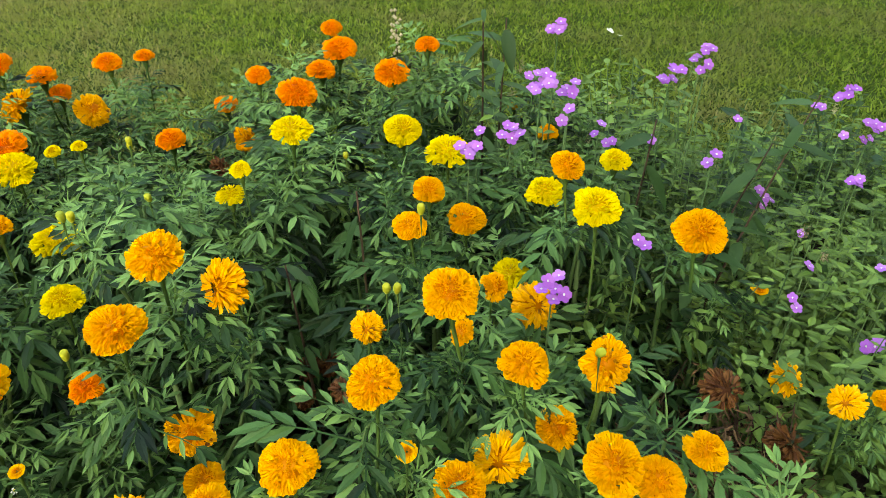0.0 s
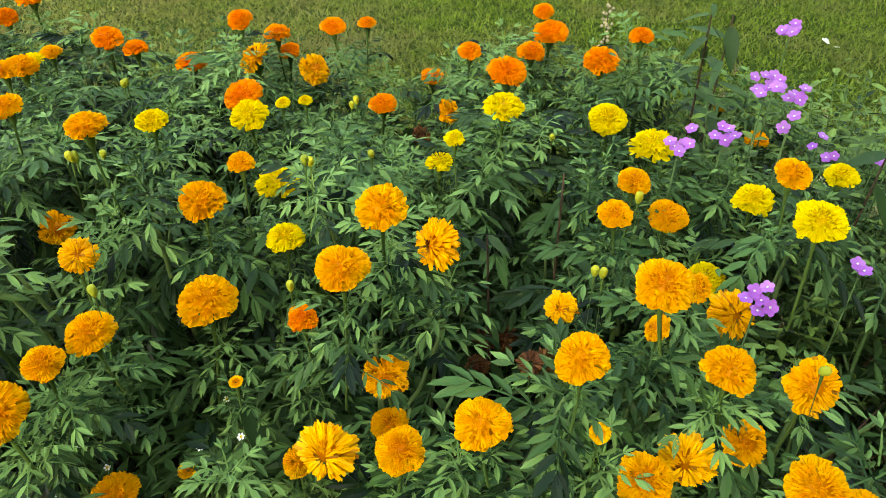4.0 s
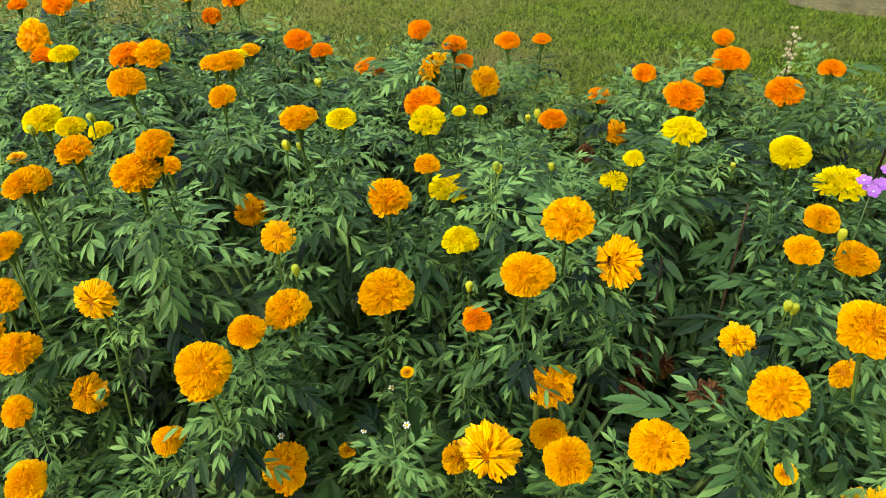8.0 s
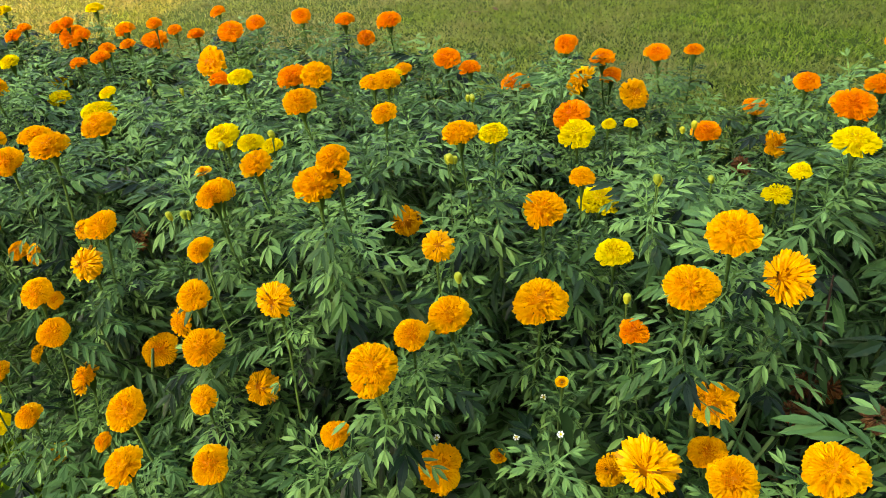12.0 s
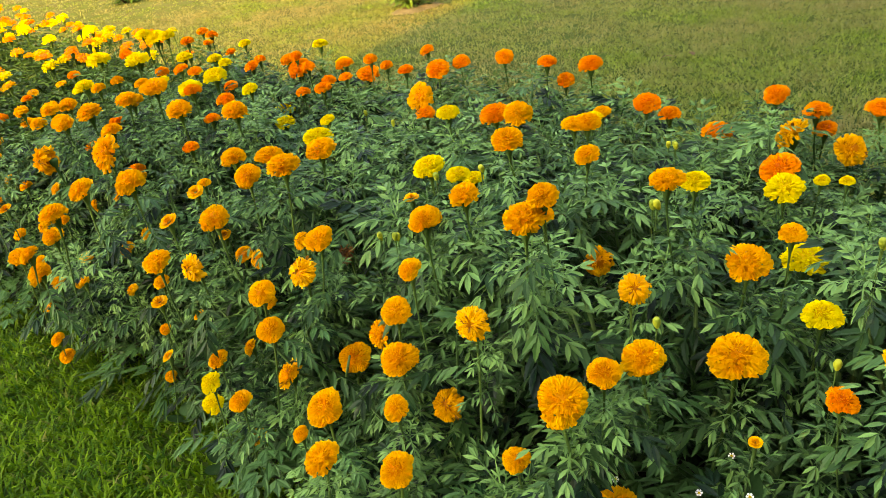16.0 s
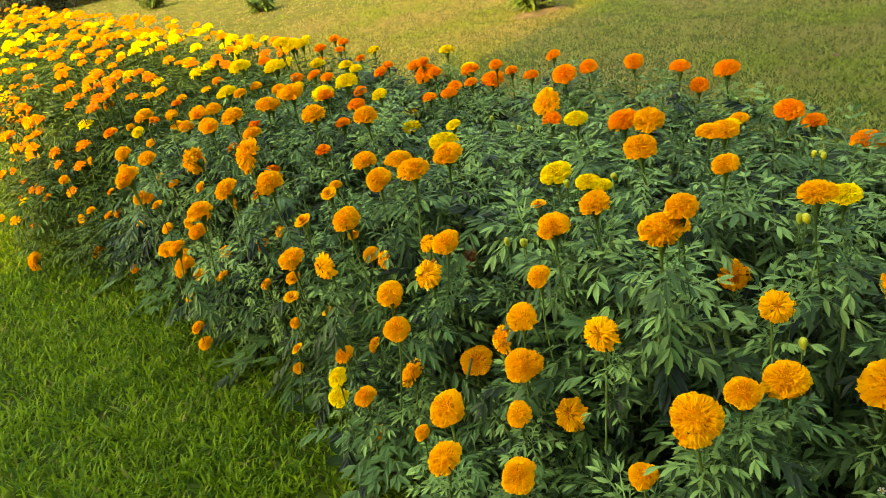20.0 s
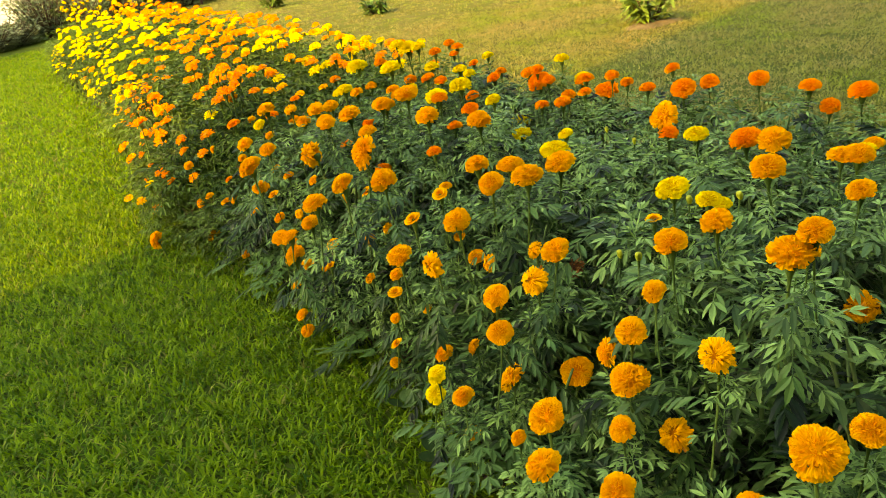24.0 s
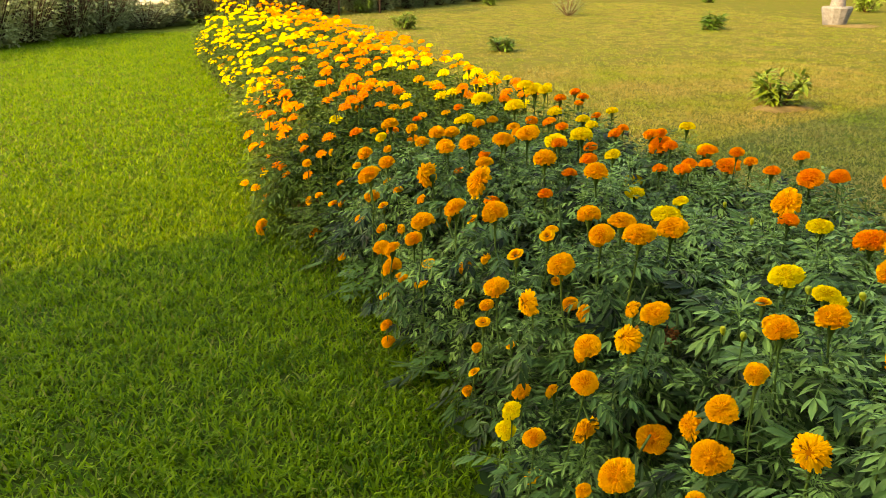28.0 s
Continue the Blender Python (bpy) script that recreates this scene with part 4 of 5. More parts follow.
def main_stem(seed):
    s = Shape()
    q = random.Random(seed)
    s.tube([(0, 0, 0.0), (0.01, 0, 0.12), (0.0, 0.01, 0.3), (0.01, 0.0, 0.45)], [0.009, 0.008, 0.006, 0.004], 6)
    for k in range(5):
        a, z = q.uniform(0, 6.28), 0.08 + 0.06 * k
        s.tube([(0, 0, z), (0.06 * math.cos(a), 0.06 * math.sin(a), z + 0.07), (0.11 * math.cos(a), 0.11 * math.sin(a), z + 0.2)], [0.005, 0.004, 0.003], 5)
    return s.make("stem", M_STEM, True)


STEMS = [main_stem(k) for k in range(4)]
MARIGOLDS = []
for k, (px, py) in enumerate(PLANTS):
    near = px > EDGE_X
    words = "bushy green marigold plant with feathered leaves and double blooms"
    if near and px > 0.25:
        words = "thinning marigold plant with dark feathered leaves beside withered blooms"
    elif px < -4.2:
        words = "sunlit marigold plant crowded with yellow and orange blooms"
    ob = thing("marigold_plant", words, "flower", (px, py, 0.02), "marigolds of the bed")
    MARIGOLDS.append(ob)
    h = crown_height(px, py)
    if near:
        part("stem", STEMS[k % 4], ob, Matrix.Diagonal((1, 1, max(0.3, (h - 0.1) / 0.5), 1)) @ pose(0, 0, 0, 0, 0, r.uniform(0, 360)))
PX, PY = (np.array([p[k] for p in PLANTS]) for k in (0, 1))


def owner(x, y):
    return MARIGOLDS[int(np.argmin((PX - x) ** 2 + (PY - y) ** 2))]


GAPS = [(-0.57, 0.71, 0.10), (-0.20, 0.85, 0.10), (-0.38, 0.67, 0.07), (-0.71, 0.68, 0.06), (-1.52, 0.60, 0.08), (-0.05, 1.48, 0.09), (-0.16, 0.70, 0.06), (-0.85, 0.62, 0.05),
        (-1.20, 0.50, 0.05), (-1.05, 0.66, 0.06), (-1.90, 0.78, 0.06), (-1.20, 0.72, 0.05), (-0.40, 0.90, 0.06), (-0.29, 0.68, 0.05), (-0.57, 0.57, 0.07), (-0.66, 0.51, 0.06), (-0.43, 0.55, 0.06), (-0.34, 0.62, 0.07), (-0.24, 1.04, 0.06)]   # thin places, open to the soil
def crowds(x, y, z, reach=0.05, own=None, deep=9.0):
    """Whether leaves here would stand before a head, as one looks at the bed from the path."""
    ex, ey, ez = x + 0.12, y + 0.12, z - 1.29
    d = math.sqrt(ex * ex + ey * ey + ez * ez)
    qx, qy, qz = HX + 0.12, HY + 0.12, HZ - 1.29
    q = np.sqrt(qx * qx + qy * qy + qz * qz)
    apart = np.sqrt(np.maximum(0, 1 - ((ex * qx + ey * qy + ez * qz) / (d * q)) ** 2)) * q
    near = (apart < reach) & (q > d - 0.01) & (q < d + deep)
    if own is not None:
        near[own] = False
    return bool(near.any())


# leafy shoots of the near plants, each leaf a part of its shoot
r = random.Random(9)
y_step, count = 0.104, 0


def leafy_shoot(x, y, top, size, lean, aside=0.0, keep=0.55, tuft=True):
    """A stem from the plant's foot with a tuft at its tip and leaves below, leaning out over the lawn."""
    global count
    ob = owner(x, y)
    m = pose(x - ob.location.x, y - ob.location.y, top - ob.location.z, lean + r.uniform(-12, 12), aside + r.uniform(-12, 12), 0)
    sh = part("shoot", SHOOTS[count % 5], ob, m @ Matrix.Diagonal((1, 1, min(1.0, max(0.15, (top - 0.03) / 0.27)), 1)))
    sz = sh.matrix_basis.to_scale().z
    grow = size * r.uniform(0.85, 1.2)
    if tuft:
        part("leaf_tuft", TUFTS[r.randrange(8)], sh, Matrix.Diagonal((1, 1, 1 / sz, 1)) @ pose(0, 0, 0, 0, 0, r.uniform(0, 360)) @ Matrix.Diagonal((grow, grow, grow, 1)), "paler young leaves at the tip")
    for turn, lift, z, big in shoot_plan(r, size):
        if (z < -0.1 and r.random() > keep) or top + z < 0.04:
            continue
        hold = Matrix.Translation(ob.location) @ m @ pose(0, 0, z, 0, 0, turn) @ pose(0, 0.003, 0, lift)
        if any(crowds(*(hold @ Vector((0, reach * big, -0.1 * reach))), 0.036, None, 0.3) for reach in (0.05, 0.095)):
            continue
        part("leaf", r.choice(LEAVES), sh, Matrix.Diagonal((1, 1, 1 / sz, 1)) @ pose(0, 0, z, 0, 0, turn) @ pose(0, 0.003, 0, lift) @ Matrix.Diagonal((big, big, big, 1)))
    count += 1


x = 0.55
while x > EDGE_X - 0.1:
    f, b = along(FRONT, x), along(BACK, x)
    y = f + 0.105
    while y < b + 0.07:
        jx, jy = x + r.uniform(-0.04, 0.04), y + r.uniform(-0.04, 0.04)
        away = float(np.sqrt(((PX - jx) ** 2 + (PY - jy) ** 2).min()))
        top = crown_height(jx, jy) + 0.035 - abs(r.gauss(0, 0.045)) - 0.13 * min(1.0, (away / 0.17) ** 2)
        if r.random() < 0.15:
            top -= r.uniform(0.10, 0.22)
        thin_out = (jx > 0.2 and r.random() < 0.4) or (0.26 < jx < 0.68 and 0.62 < jy < 1.06 and r.random() < 0.96) or (away > 0.15 and r.random() < 0.55)
        bare = any(math.hypot(jx - gx, jy - gy) < gr for gx, gy, gr in GAPS)
        for _ in range(3):                                 # leaves keep below the heads
            if crowds(jx, jy, top + 0.025, 0.045):
                top -= 0.04
        if top > 0.07 and not thin_out and not bare:
            leafy_shoot(jx, jy, top, r.uniform(0.85, 1.15) * min(1.0, 0.55 + top), 18 * max(0.0, 1 - (jy - f) / 0.3))
        y += y_step
    x -= y_step
x = -0.05
while x > EDGE_X - 0.25:                                   # low shoots that lean out over the edge of the lawn
    for low, back in ((0.12, 0.065), (0.25, 0.125)):
        jx = x + r.uniform(-0.05, 0.05)
        jy = along(FRONT, jx) + back + r.uniform(-0.035, 0.035)
        top = min(low + r.uniform(-0.03, 0.07), crown_height(jx, jy) + 0.01)
        if top > 0.05 and not crowds(jx, jy, top + 0.03, 0.06):
            leafy_shoot(jx, jy, top, r.uniform(0.8, 1.0), r.uniform(2, 26), r.uniform(-18, 18), 0.5, low > 0.2)
    x -= 0.105

# whole leaf masses of the far plants, and the shaded lower leaves of the near ones
for k, (ob, (px, py)) in enumerate(zip(MARIGOLDS, PLANTS)):
    h = crown_height(px, py)
    if px > EDGE_X and px < 0.3:
        h -= 0.26
        if h > 0.12:
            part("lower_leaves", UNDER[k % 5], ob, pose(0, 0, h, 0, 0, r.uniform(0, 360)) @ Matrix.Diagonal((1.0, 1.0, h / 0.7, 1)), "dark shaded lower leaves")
    elif px <= EDGE_X:
        tall = min(1.0, max(0.25, h / 0.62))
        if py - along(FRONT, px) < 0.32 and px > -7.5:         # leaves reach down to the lawn along the front
            part("foliage", FAR_FOLIAGE[(k + 3) % 8], ob, pose(0, along(FRONT, px) + 0.10 - py, 0.30, 0, 0, r.uniform(0, 360)) @ Matrix.Diagonal((0.85, 0.6, 0.6, 1)))
        part("foliage", FAR_FOLIAGE[k % 8], ob, pose(0, 0, h - 0.02, 0, 0, r.uniform(0, 360)) @ Matrix.Diagonal((1.0, 1.0, tall, 1)))

# flower heads with their stalks
r = random.Random(21)
for index, (kind, x, y, z, across) in enumerate(BLOOMS):
    ob = owner(x, y)
    close = x > -3.6
    heads = HEADS[kind] if close else FAR_HEADS.get(kind, HEADS[kind])
    tilt, turn = (r.uniform(0, 22), r.uniform(150, 215)) if kind not in (SPENT, DEAD) else (r.uniform(25, 75), r.uniform(100, 260))
    if z < crown_height(x, y) - 0.02 or y < along(FRONT, x) + 0.25:
        tilt += 16
        turn = r.uniform(140, 225)
    rot = pose(0, 0, 0, 0, 0, turn) @ pose(0, 0, 0, -tilt) @ pose(0, 0, 0, 0, 0, r.uniform(0, 360))
    at = Matrix.Translation((x - ob.location.x, y - ob.location.y, z - ob.location.z))
    flat = across * r.uniform(0.74, 0.95)
    if kind == BUD:
        across, flat = across * 0.8, flat * 0.8
    if kind == DEAD:
        across, flat = across * 0.85, across * 0.8
    head = part("bloom", r.choice(heads), ob, at @ rot @ Matrix.Diagonal((across, across, flat, 1)), BLOOM_WORDS[kind])
    grip = Matrix.Diagonal((1 / across, 1 / across, 1 / flat, 1))
    up = rot.inverted().to_3x3().to_4x4()
    low = Vector((0, 0, -across * 0.16))
    length = min(1.0, max(0.2, (z - 0.05) / 0.2))
    if x < -5.0:
        continue
    if x > EDGE_X and kind not in (BUD, DEAD) and not (0.2 < x < 0.7 and y < 1.06):     # the leaves close under a head
        for below in (0.0, 0.075):
            if z - below < 0.12 or crowds(x, y, z - 0.05 - below, 0.058, index):
                continue
            grow = r.uniform(0.65, 0.95) * min(1.0, 0.6 + z)
            part("leaf_tuft", TUFTS[r.randrange(8)], ob, at @ pose(r.uniform(-0.012, 0.012), 0.008 + r.uniform(-0.01, 0.01), -0.20 * across - 0.062 * grow - below, r.uniform(-12, 12), r.uniform(-12, 12), r.uniform(0, 360)) @ Matrix.Diagonal((grow, grow, grow, 1)), "paler young leaves at the tip")
        for side in range(2 if z > 0.2 else 0):
            grow = r.uniform(0.7, 1.0)
            hold = at @ pose(0, 0.01, -0.2 * across - r.uniform(0.07, 0.12), 0, 0, 180 * side + r.uniform(0, 180)) @ pose(0, 0.003, 0, r.uniform(-25, 20))
            data = r.choice(LEAVES)
            if not any(crowds(*(Matrix.Translation(ob.location) @ hold @ Vector((0, reach * grow, -0.1 * reach))), 0.036, None, 0.3) for reach in (0.05, 0.095)):
                part("leaf", data, ob, hold @ Matrix.Diagonal((grow, grow, grow, 1)))
    part("stalk", r.choice(STALKS), head, grip @ Matrix.Translation(low) @ up @ Matrix.Diagonal((across / 0.085, across / 0.085, length, 1)))


# ---------------------------------------------------------------- purple phlox and weeds at the end of the bed
def simple_leaf(name, length, width, material, seed, wave=0.0):
    """A broad lance leaf along +y, with a midrib and gently arched."""
    r = random.Random(seed)
    s = Shape()
    n = 6
    for k in range(n + 1):
        u = k / n
        w = width / 2 * 2.6 * (u + 0.03) ** 0.55 * (1 - u) ** 0.95
        z = -0.22 * length * u * u
        for side in (-1, 0, 1):
            s.v.append((side * w, length * u, z + 0.22 * w * abs(side) + wave * length * r.uniform(-1, 1) * abs(side)))
    for k in range(n):
        a = 3 * k
        s.f += [(a, a + 1, a + 4, a + 3), (a + 1, a + 2, a + 5, a + 4)]
    return s.make(name, material, True)


BROAD = [simple_leaf("leaf", 0.100, 0.021 + 0.004 * k, M_WEED, k, 0.012) for k in range(4)]


def weed(x, y, z0, top, leaves, label, data=BROAD, size=1.0, branch=0.0, seed=0, material=M_BROWN_STEM, turn0=0.0):
    """An upright weed: a bowed stem from the soil to top, with large single leaves along it."""
    r = random.Random(seed)
    ob = thing("weed", label, "plant", (x, y, z0))
    tx, ty, tz = top[0] - x, top[1] - y, top[2] - z0
    s = Shape()
    at = lambda u: Vector((tx * u ** 1.3, ty * u ** 1.3, tz * u))  # noqa: E731
    s.tube([at(k / 6) for k in range(7)], [0.0045 - 0.0005 * k for k in range(7)], 6)
    part("stem", s.make("stem", material, True), ob)
    for k in range(leaves):
        u = 0.32 + 0.68 * k / max(1, leaves - 1)
        a = turn0 + 137 * k + r.uniform(-30, 30)
        grow = 0.85 * size * r.uniform(0.7, 1.15) * (1.1 - 0.45 * u * (k == leaves - 1))
        part("leaf", r.choice(data), ob, Matrix.Translation(at(u)) @ pose(0, 0, 0, 0, 0, a) @ pose(0, 0.004, 0, r.uniform(-52, 22)) @ pose(0, 0, 0, 0, r.uniform(-25, 25), 0) @ Matrix.Diagonal((grow, grow, grow, 1)))
    return ob


weed(0.36, 1.20, 0.03, (0.40, 1.24, 0.72), 16, "tall weed with dark broad drooping leaves on a brown stem", seed=1)
weed(0.44, 1.16, 0.03, (0.62, 1.22, 0.68), 26, "leaning weed with broad grey-green leaves", seed=2, size=1.05)
weed(0.52, 1.20, 0.03, (0.76, 1.36, 0.72), 26, "leaning weed with broad grey-green leaves", seed=3, size=1.0)
weed(0.10, 1.52, 0.03, (0.08, 1.46, 0.86), 26, "tall weed with hanging dark leaves behind the marigolds", seed=4, size=0.9)
weed(0.13, 1.60, 0.03, (0.14, 1.60, 0.80), 22, "tall weed with hanging dark leaves behind the marigolds", seed=5, size=0.9)
weed(-0.13, 1.02, 0.03, (-0.14, 1.00, 0.70), 11, "weed with pointed green leaves among the marigolds", seed=6, size=1.0)
weed(-0.22, 0.92, 0.03, (-0.24, 0.88, 0.64), 8, "weed with pointed green leaves among the marigolds", seed=7, size=0.95)
weed(-0.55, 0.58, 0.03, (-0.525, 0.57, 0.53), 14, "low weed with broad pale leaves and tiny white flowers", seed=8, size=0.85, material=M_STEM)
weed(-0.70, 0.44, 0.03, (-0.71, 0.44, 0.42), 11, "low weed with broad pale leaves and tiny white flowers", seed=9, size=0.85, material=M_STEM)

# tiny white daisies on the low weeds, each with a yellow button
def daisy_petals():
    s = Shape()
    s.v.append((0, 0, 0))
    for k in range(6):
        s.v += [tuple(pose(0, 0, 0, 0, 0, 60 * k) @ Vector(p)) for p in ((-0.17, 0.40, 0.08), (0, 0.52, 0.07), (0.17, 0.40, 0.08))]
        s.f.append((0, 3 * k + 3, 3 * k + 2, 3 * k + 1))
    return s.make("daisy", M_WHITE)


DAISY, BUTTON = daisy_petals(), small_head("button", 91, M_LEMON)
for x, y, z in ((-0.50, 0.52, 0.50), (-0.57, 0.60, 0.47), (-0.58, 0.53, 0.44), (-0.68, 0.46, 0.45), (-0.75, 0.42, 0.41), (-0.73, 0.47, 0.46)):
    ob = min((w for w in bpy.data.objects if w.name.startswith("weed") and w.parent is None), key=lambda w: (w.location.x - x) ** 2 + (w.location.y - y) ** 2)
    s = Shape()
    s.tube([(0, 0, 0.1), (0.6 * (x - ob.location.x), 0.6 * (y - ob.location.y), z - 0.14), (x - ob.location.x, y - ob.location.y, z - 0.033)], [0.0016, 0.0014, 0.0011], 5)
    part("flower_stalk", s.make("flower_stalk", M_STEM, True), ob)
    d = part("daisy", DAISY, ob, Matrix.Translation((x - ob.location.x, y - ob.location.y, z - 0.03)) @ pose(0, 0, 0, 25, 0, 0) @ Matrix.Scale(0.011, 4), "tiny white daisy")
    part("button", BUTTON, d, Matrix.Scale(0.45, 4))

# a round-leaved seedling in the grass at the foot of the bed
def round_leaf(seed):
    """A heart-shaped blade along +y, nearly as wide as it is long, cupped round its midrib."""
    q, s = random.Random(seed), Shape()
    s.v.append((0, 0.012, 0))
    for k in range(17):
        a = math.radians(-160 + 20 * k)
        reach = 0.036 * (1 + 0.28 * math.cos(a)) * q.uniform(0.96, 1.04)
        s.v.append((reach * math.sin(a), 0.034 + reach * math.cos(a) * 1.1, 0.004 + 0.10 * abs(reach * math.sin(a)) - 0.004 * math.cos(a)))
    s.f = [(0, k + 1, k + 2) for k in range(16)]
    return s.make("leaf", M_WEED, True)


ROUND = [round_leaf(30 + k) for k in range(2)]
ob = thing("seedling", "low seedling with two round green leaves in the grass", "plant", (-1.67, 0.165, 0.004))
for k, (a, lift) in enumerate(((100, 32), (205, 26), (320, 38))):
    part("leaf", ROUND[k % 2], ob, pose(0, 0, 0.015, 0, 0, a) @ pose(0, 0.006, 0, lift) @ Matrix.Scale(0.8, 4))
ob = thing("seedling", "low broad-leaved seedling at the foot of the marigolds", "plant", (-1.92, 0.16, 0.004))
for k, (a, lift) in enumerate(((60, 24), (175, 34), (280, 30))):
    part("leaf", ROUND[k % 2], ob, pose(0, 0, 0.02, 0, 0, a) @ pose(0, 0.006, 0, lift) @ Matrix.Scale(0.6, 4))


def floret(seed):
    """A flat five-petalled flower, 1 across."""
    r = random.Random(seed)
    s = Shape()
    for k in range(5):
        m = pose(0, 0, 0, 0, 0, 72 * k + r.uniform(-4, 4)) @ pose(0, 0.05, 0, r.uniform(2, 14))
        s.add([(-0.05, 0, 0), (0.05, 0, 0), (-0.23, 0.26, 0.02), (0, 0.25, 0), (0.23, 0.26, 0.02), (-0.15, 0.42, 0), (0, 0.46, -0.01), (0.15, 0.42, 0)],
              [(0, 1, 3), (0, 3, 2), (1, 4, 3), (2, 3, 6, 5), (3, 4, 7, 6)], m)
    return s.make("floret", M_PURPLE)


def eye_mesh():
    s = Shape()
    s.add([(0.09 * math.cos(k * 1.2566), 0.09 * math.sin(k * 1.2566), 0.03) for k in range(5)] + [(0, 0, 0.05)], [(k, (k + 1) % 5, 5) for k in range(5)])
    return s.make("eye", M_WHITE)


FLORETS, EYE_MESH = [floret(k) for k in range(4)], eye_mesh()


def herb_foliage(seed, material, shoots=16, spread=0.14, leaf=0.04, tall=0.3):
    """A loose clump of thin stems with small opposite leaves."""
    r = random.Random(seed)
    s, thin_stems = Shape(), Shape()
    for _ in range(shoots):
        q, a = spread * math.sqrt(r.random()), r.uniform(0, 6.28)
        x, y, h = q * math.cos(a), q * math.sin(a), tall * r.uniform(0.45, 1.0)
        ox, oy = x * 0.35, y * 0.35
        thin_stems.tube([(ox, oy, 0), ((x + ox) / 2, (y + oy) / 2, h * 0.6), (x, y, h)], [0.002, 0.0018, 0.0012], 4)
        nodes = 4 + int(h / 0.10)
        turn = r.uniform(0, 360)
        for k in range(nodes):
            u = 0.25 + 0.75 * k / (nodes - 1)
            p = (ox + (x - ox) * u, oy + (y - oy) * u, h * u)
            for side in (0, 180):
                size = leaf * (r.uniform(0.55, 1.2) if r.random() < 0.85 else r.uniform(1.3, 1.8))
                oval_leaf(s, size, size * r.uniform(0.34, 0.55), pose(*p, 0, 0, turn + side) @ pose(0, 0, 0, r.uniform(-35, 50)) @ pose(0, 0, 0, 0, r.uniform(-35, 35), 0))
            turn += 90 + r.uniform(-35, 35)
    return s.make("foliage", material), thin_stems.make("stem", M_STEM, True)


HERBS = [herb_foliage(300 + k, M_PHLOX, 26, 0.17, 0.031, 1.0) for k in range(5)]
r = random.Random(31)
PHLOX = []
for gx in range(7):
    for gy in range(10):
        x, y = 0.28 + 0.17 * gx + r.uniform(-0.06, 0.06), 0.50 + 0.18 * gy + r.uniform(-0.07, 0.07)
        if y > along(BACK, x) - 0.05 or y < along(FRONT, x) + 0.05 or (x < 0.74 and 0.60 < y < 1.04):
            continue
        h = 0.50 - 0.10 * (x - 0.3) - 0.34 * max(0.0, 1.25 - y) - 0.25 * max(0.0, y - 1.7) + r.uniform(-0.16, 0.08)
        if x < 0.75 and y > 1.15:
            h += 0.10
        h = max(0.16, h)
        ob = thing("phlox_plant", "leafy light-green phlox with small purple flowers", "flower", (x, y, 0.03), "phlox at the end of the bed")
        m = pose(0, 0, 0, 0, 0, r.uniform(0, 360)) @ Matrix.Diagonal((1.0, 1.0, h, 1))
        part("foliage", HERBS[(gx + gy) % 5][0], ob, m)
        part("stem", HERBS[(gx + gy) % 5][1], ob, m)
        PHLOX.append((ob, x, y, h))


def phlox_flowers(x, y, z, n):
    """A loose head of n florets round a place, with a thin stalk."""
    n = n + 2 if n > 2 else n
    ob = min(PHLOX, key=lambda p: (p[1] - x) ** 2 + (p[2] - y) ** 2)[0]
    s = Shape()
    ox, oy, oz = ob.location
    s.tube([(x - ox, y - oy, max(0.05, z - 0.28 - oz)), (x - ox, y - oy, z - 0.02 - oz)], [0.0018, 0.0015], 5)
    part("flower_stalk", s.make("flower_stalk", M_STEM, True), ob)
    for k in range(n):
        q, a = (0.0085 * math.sqrt(n) * math.sqrt((k + 0.3) / n), 2.4 * k)
        size = r.uniform(0.021, 0.027)
        m = Matrix.Translation((x - ox + q * math.cos(a), y - oy + q * math.sin(a) * 0.8, z - oz + r.uniform(-0.022, 0.014))) @ pose(0, 0, 0, r.uniform(5, 55), r.uniform(-30, 30), 0)
        fl = part("floret", r.choice(FLORETS), ob, m @ Matrix.Scale(size, 4), "purple five-petalled floret with a white eye")
        part("eye", EYE_MESH, fl)


phlox_flowers(0.188, 1.312, 0.77, 9)
phlox_flowers(0.250, 1.331, 0.74, 3)
phlox_flowers(0.133, 1.285, 0.68, 4)
phlox_flowers(0.048, 1.208, 0.68, 4)
phlox_flowers(0.067, 1.282, 0.68, 1)
phlox_flowers(0.247, 1.537, 0.8, 3)
phlox_flowers(0.434, 1.312, 0.78, 5)
phlox_flowers(0.558, 1.505, 0.76, 4)
phlox_flowers(0.550, 1.451, 0.74, 2)
phlox_flowers(0.973, 1.634, 0.62, 4)
phlox_flowers(1.031, 1.578, 0.55, 5)
phlox_flowers(0.635, 1.438, 0.62, 1)
phlox_flowers(0.537, 1.272, 0.62, 2)
phlox_flowers(0.358, 1.393, 0.6, 2)
phlox_flowers(0.347, 1.465, 0.6, 2)
phlox_flowers(0.960, 1.453, 0.48, 3)
phlox_flowers(0.691, 1.339, 0.5, 5)
phlox_flowers(0.757, 1.271, 0.45, 1)
phlox_flowers(0.736, 1.170, 0.42, 1)
phlox_flowers(0.679, 1.072, 0.42, 2)
phlox_flowers(0.790, 0.976, 0.4, 3)
phlox_flowers(0.166, 0.856, 0.62, 4)
phlox_flowers(0.339, 1.003, 0.6, 2)
phlox_flowers(0.242, 1.305, 0.7, 2)
phlox_flowers(0.447, 1.411, 0.6, 1)
phlox_flowers(0.906, 1.608, 0.58, 2)
phlox_flowers(0.887, 1.174, 0.42, 1)
phlox_flowers(1.020, 1.563, 0.52, 2)
phlox_flowers(0.934, 1.530, 0.55, 1)


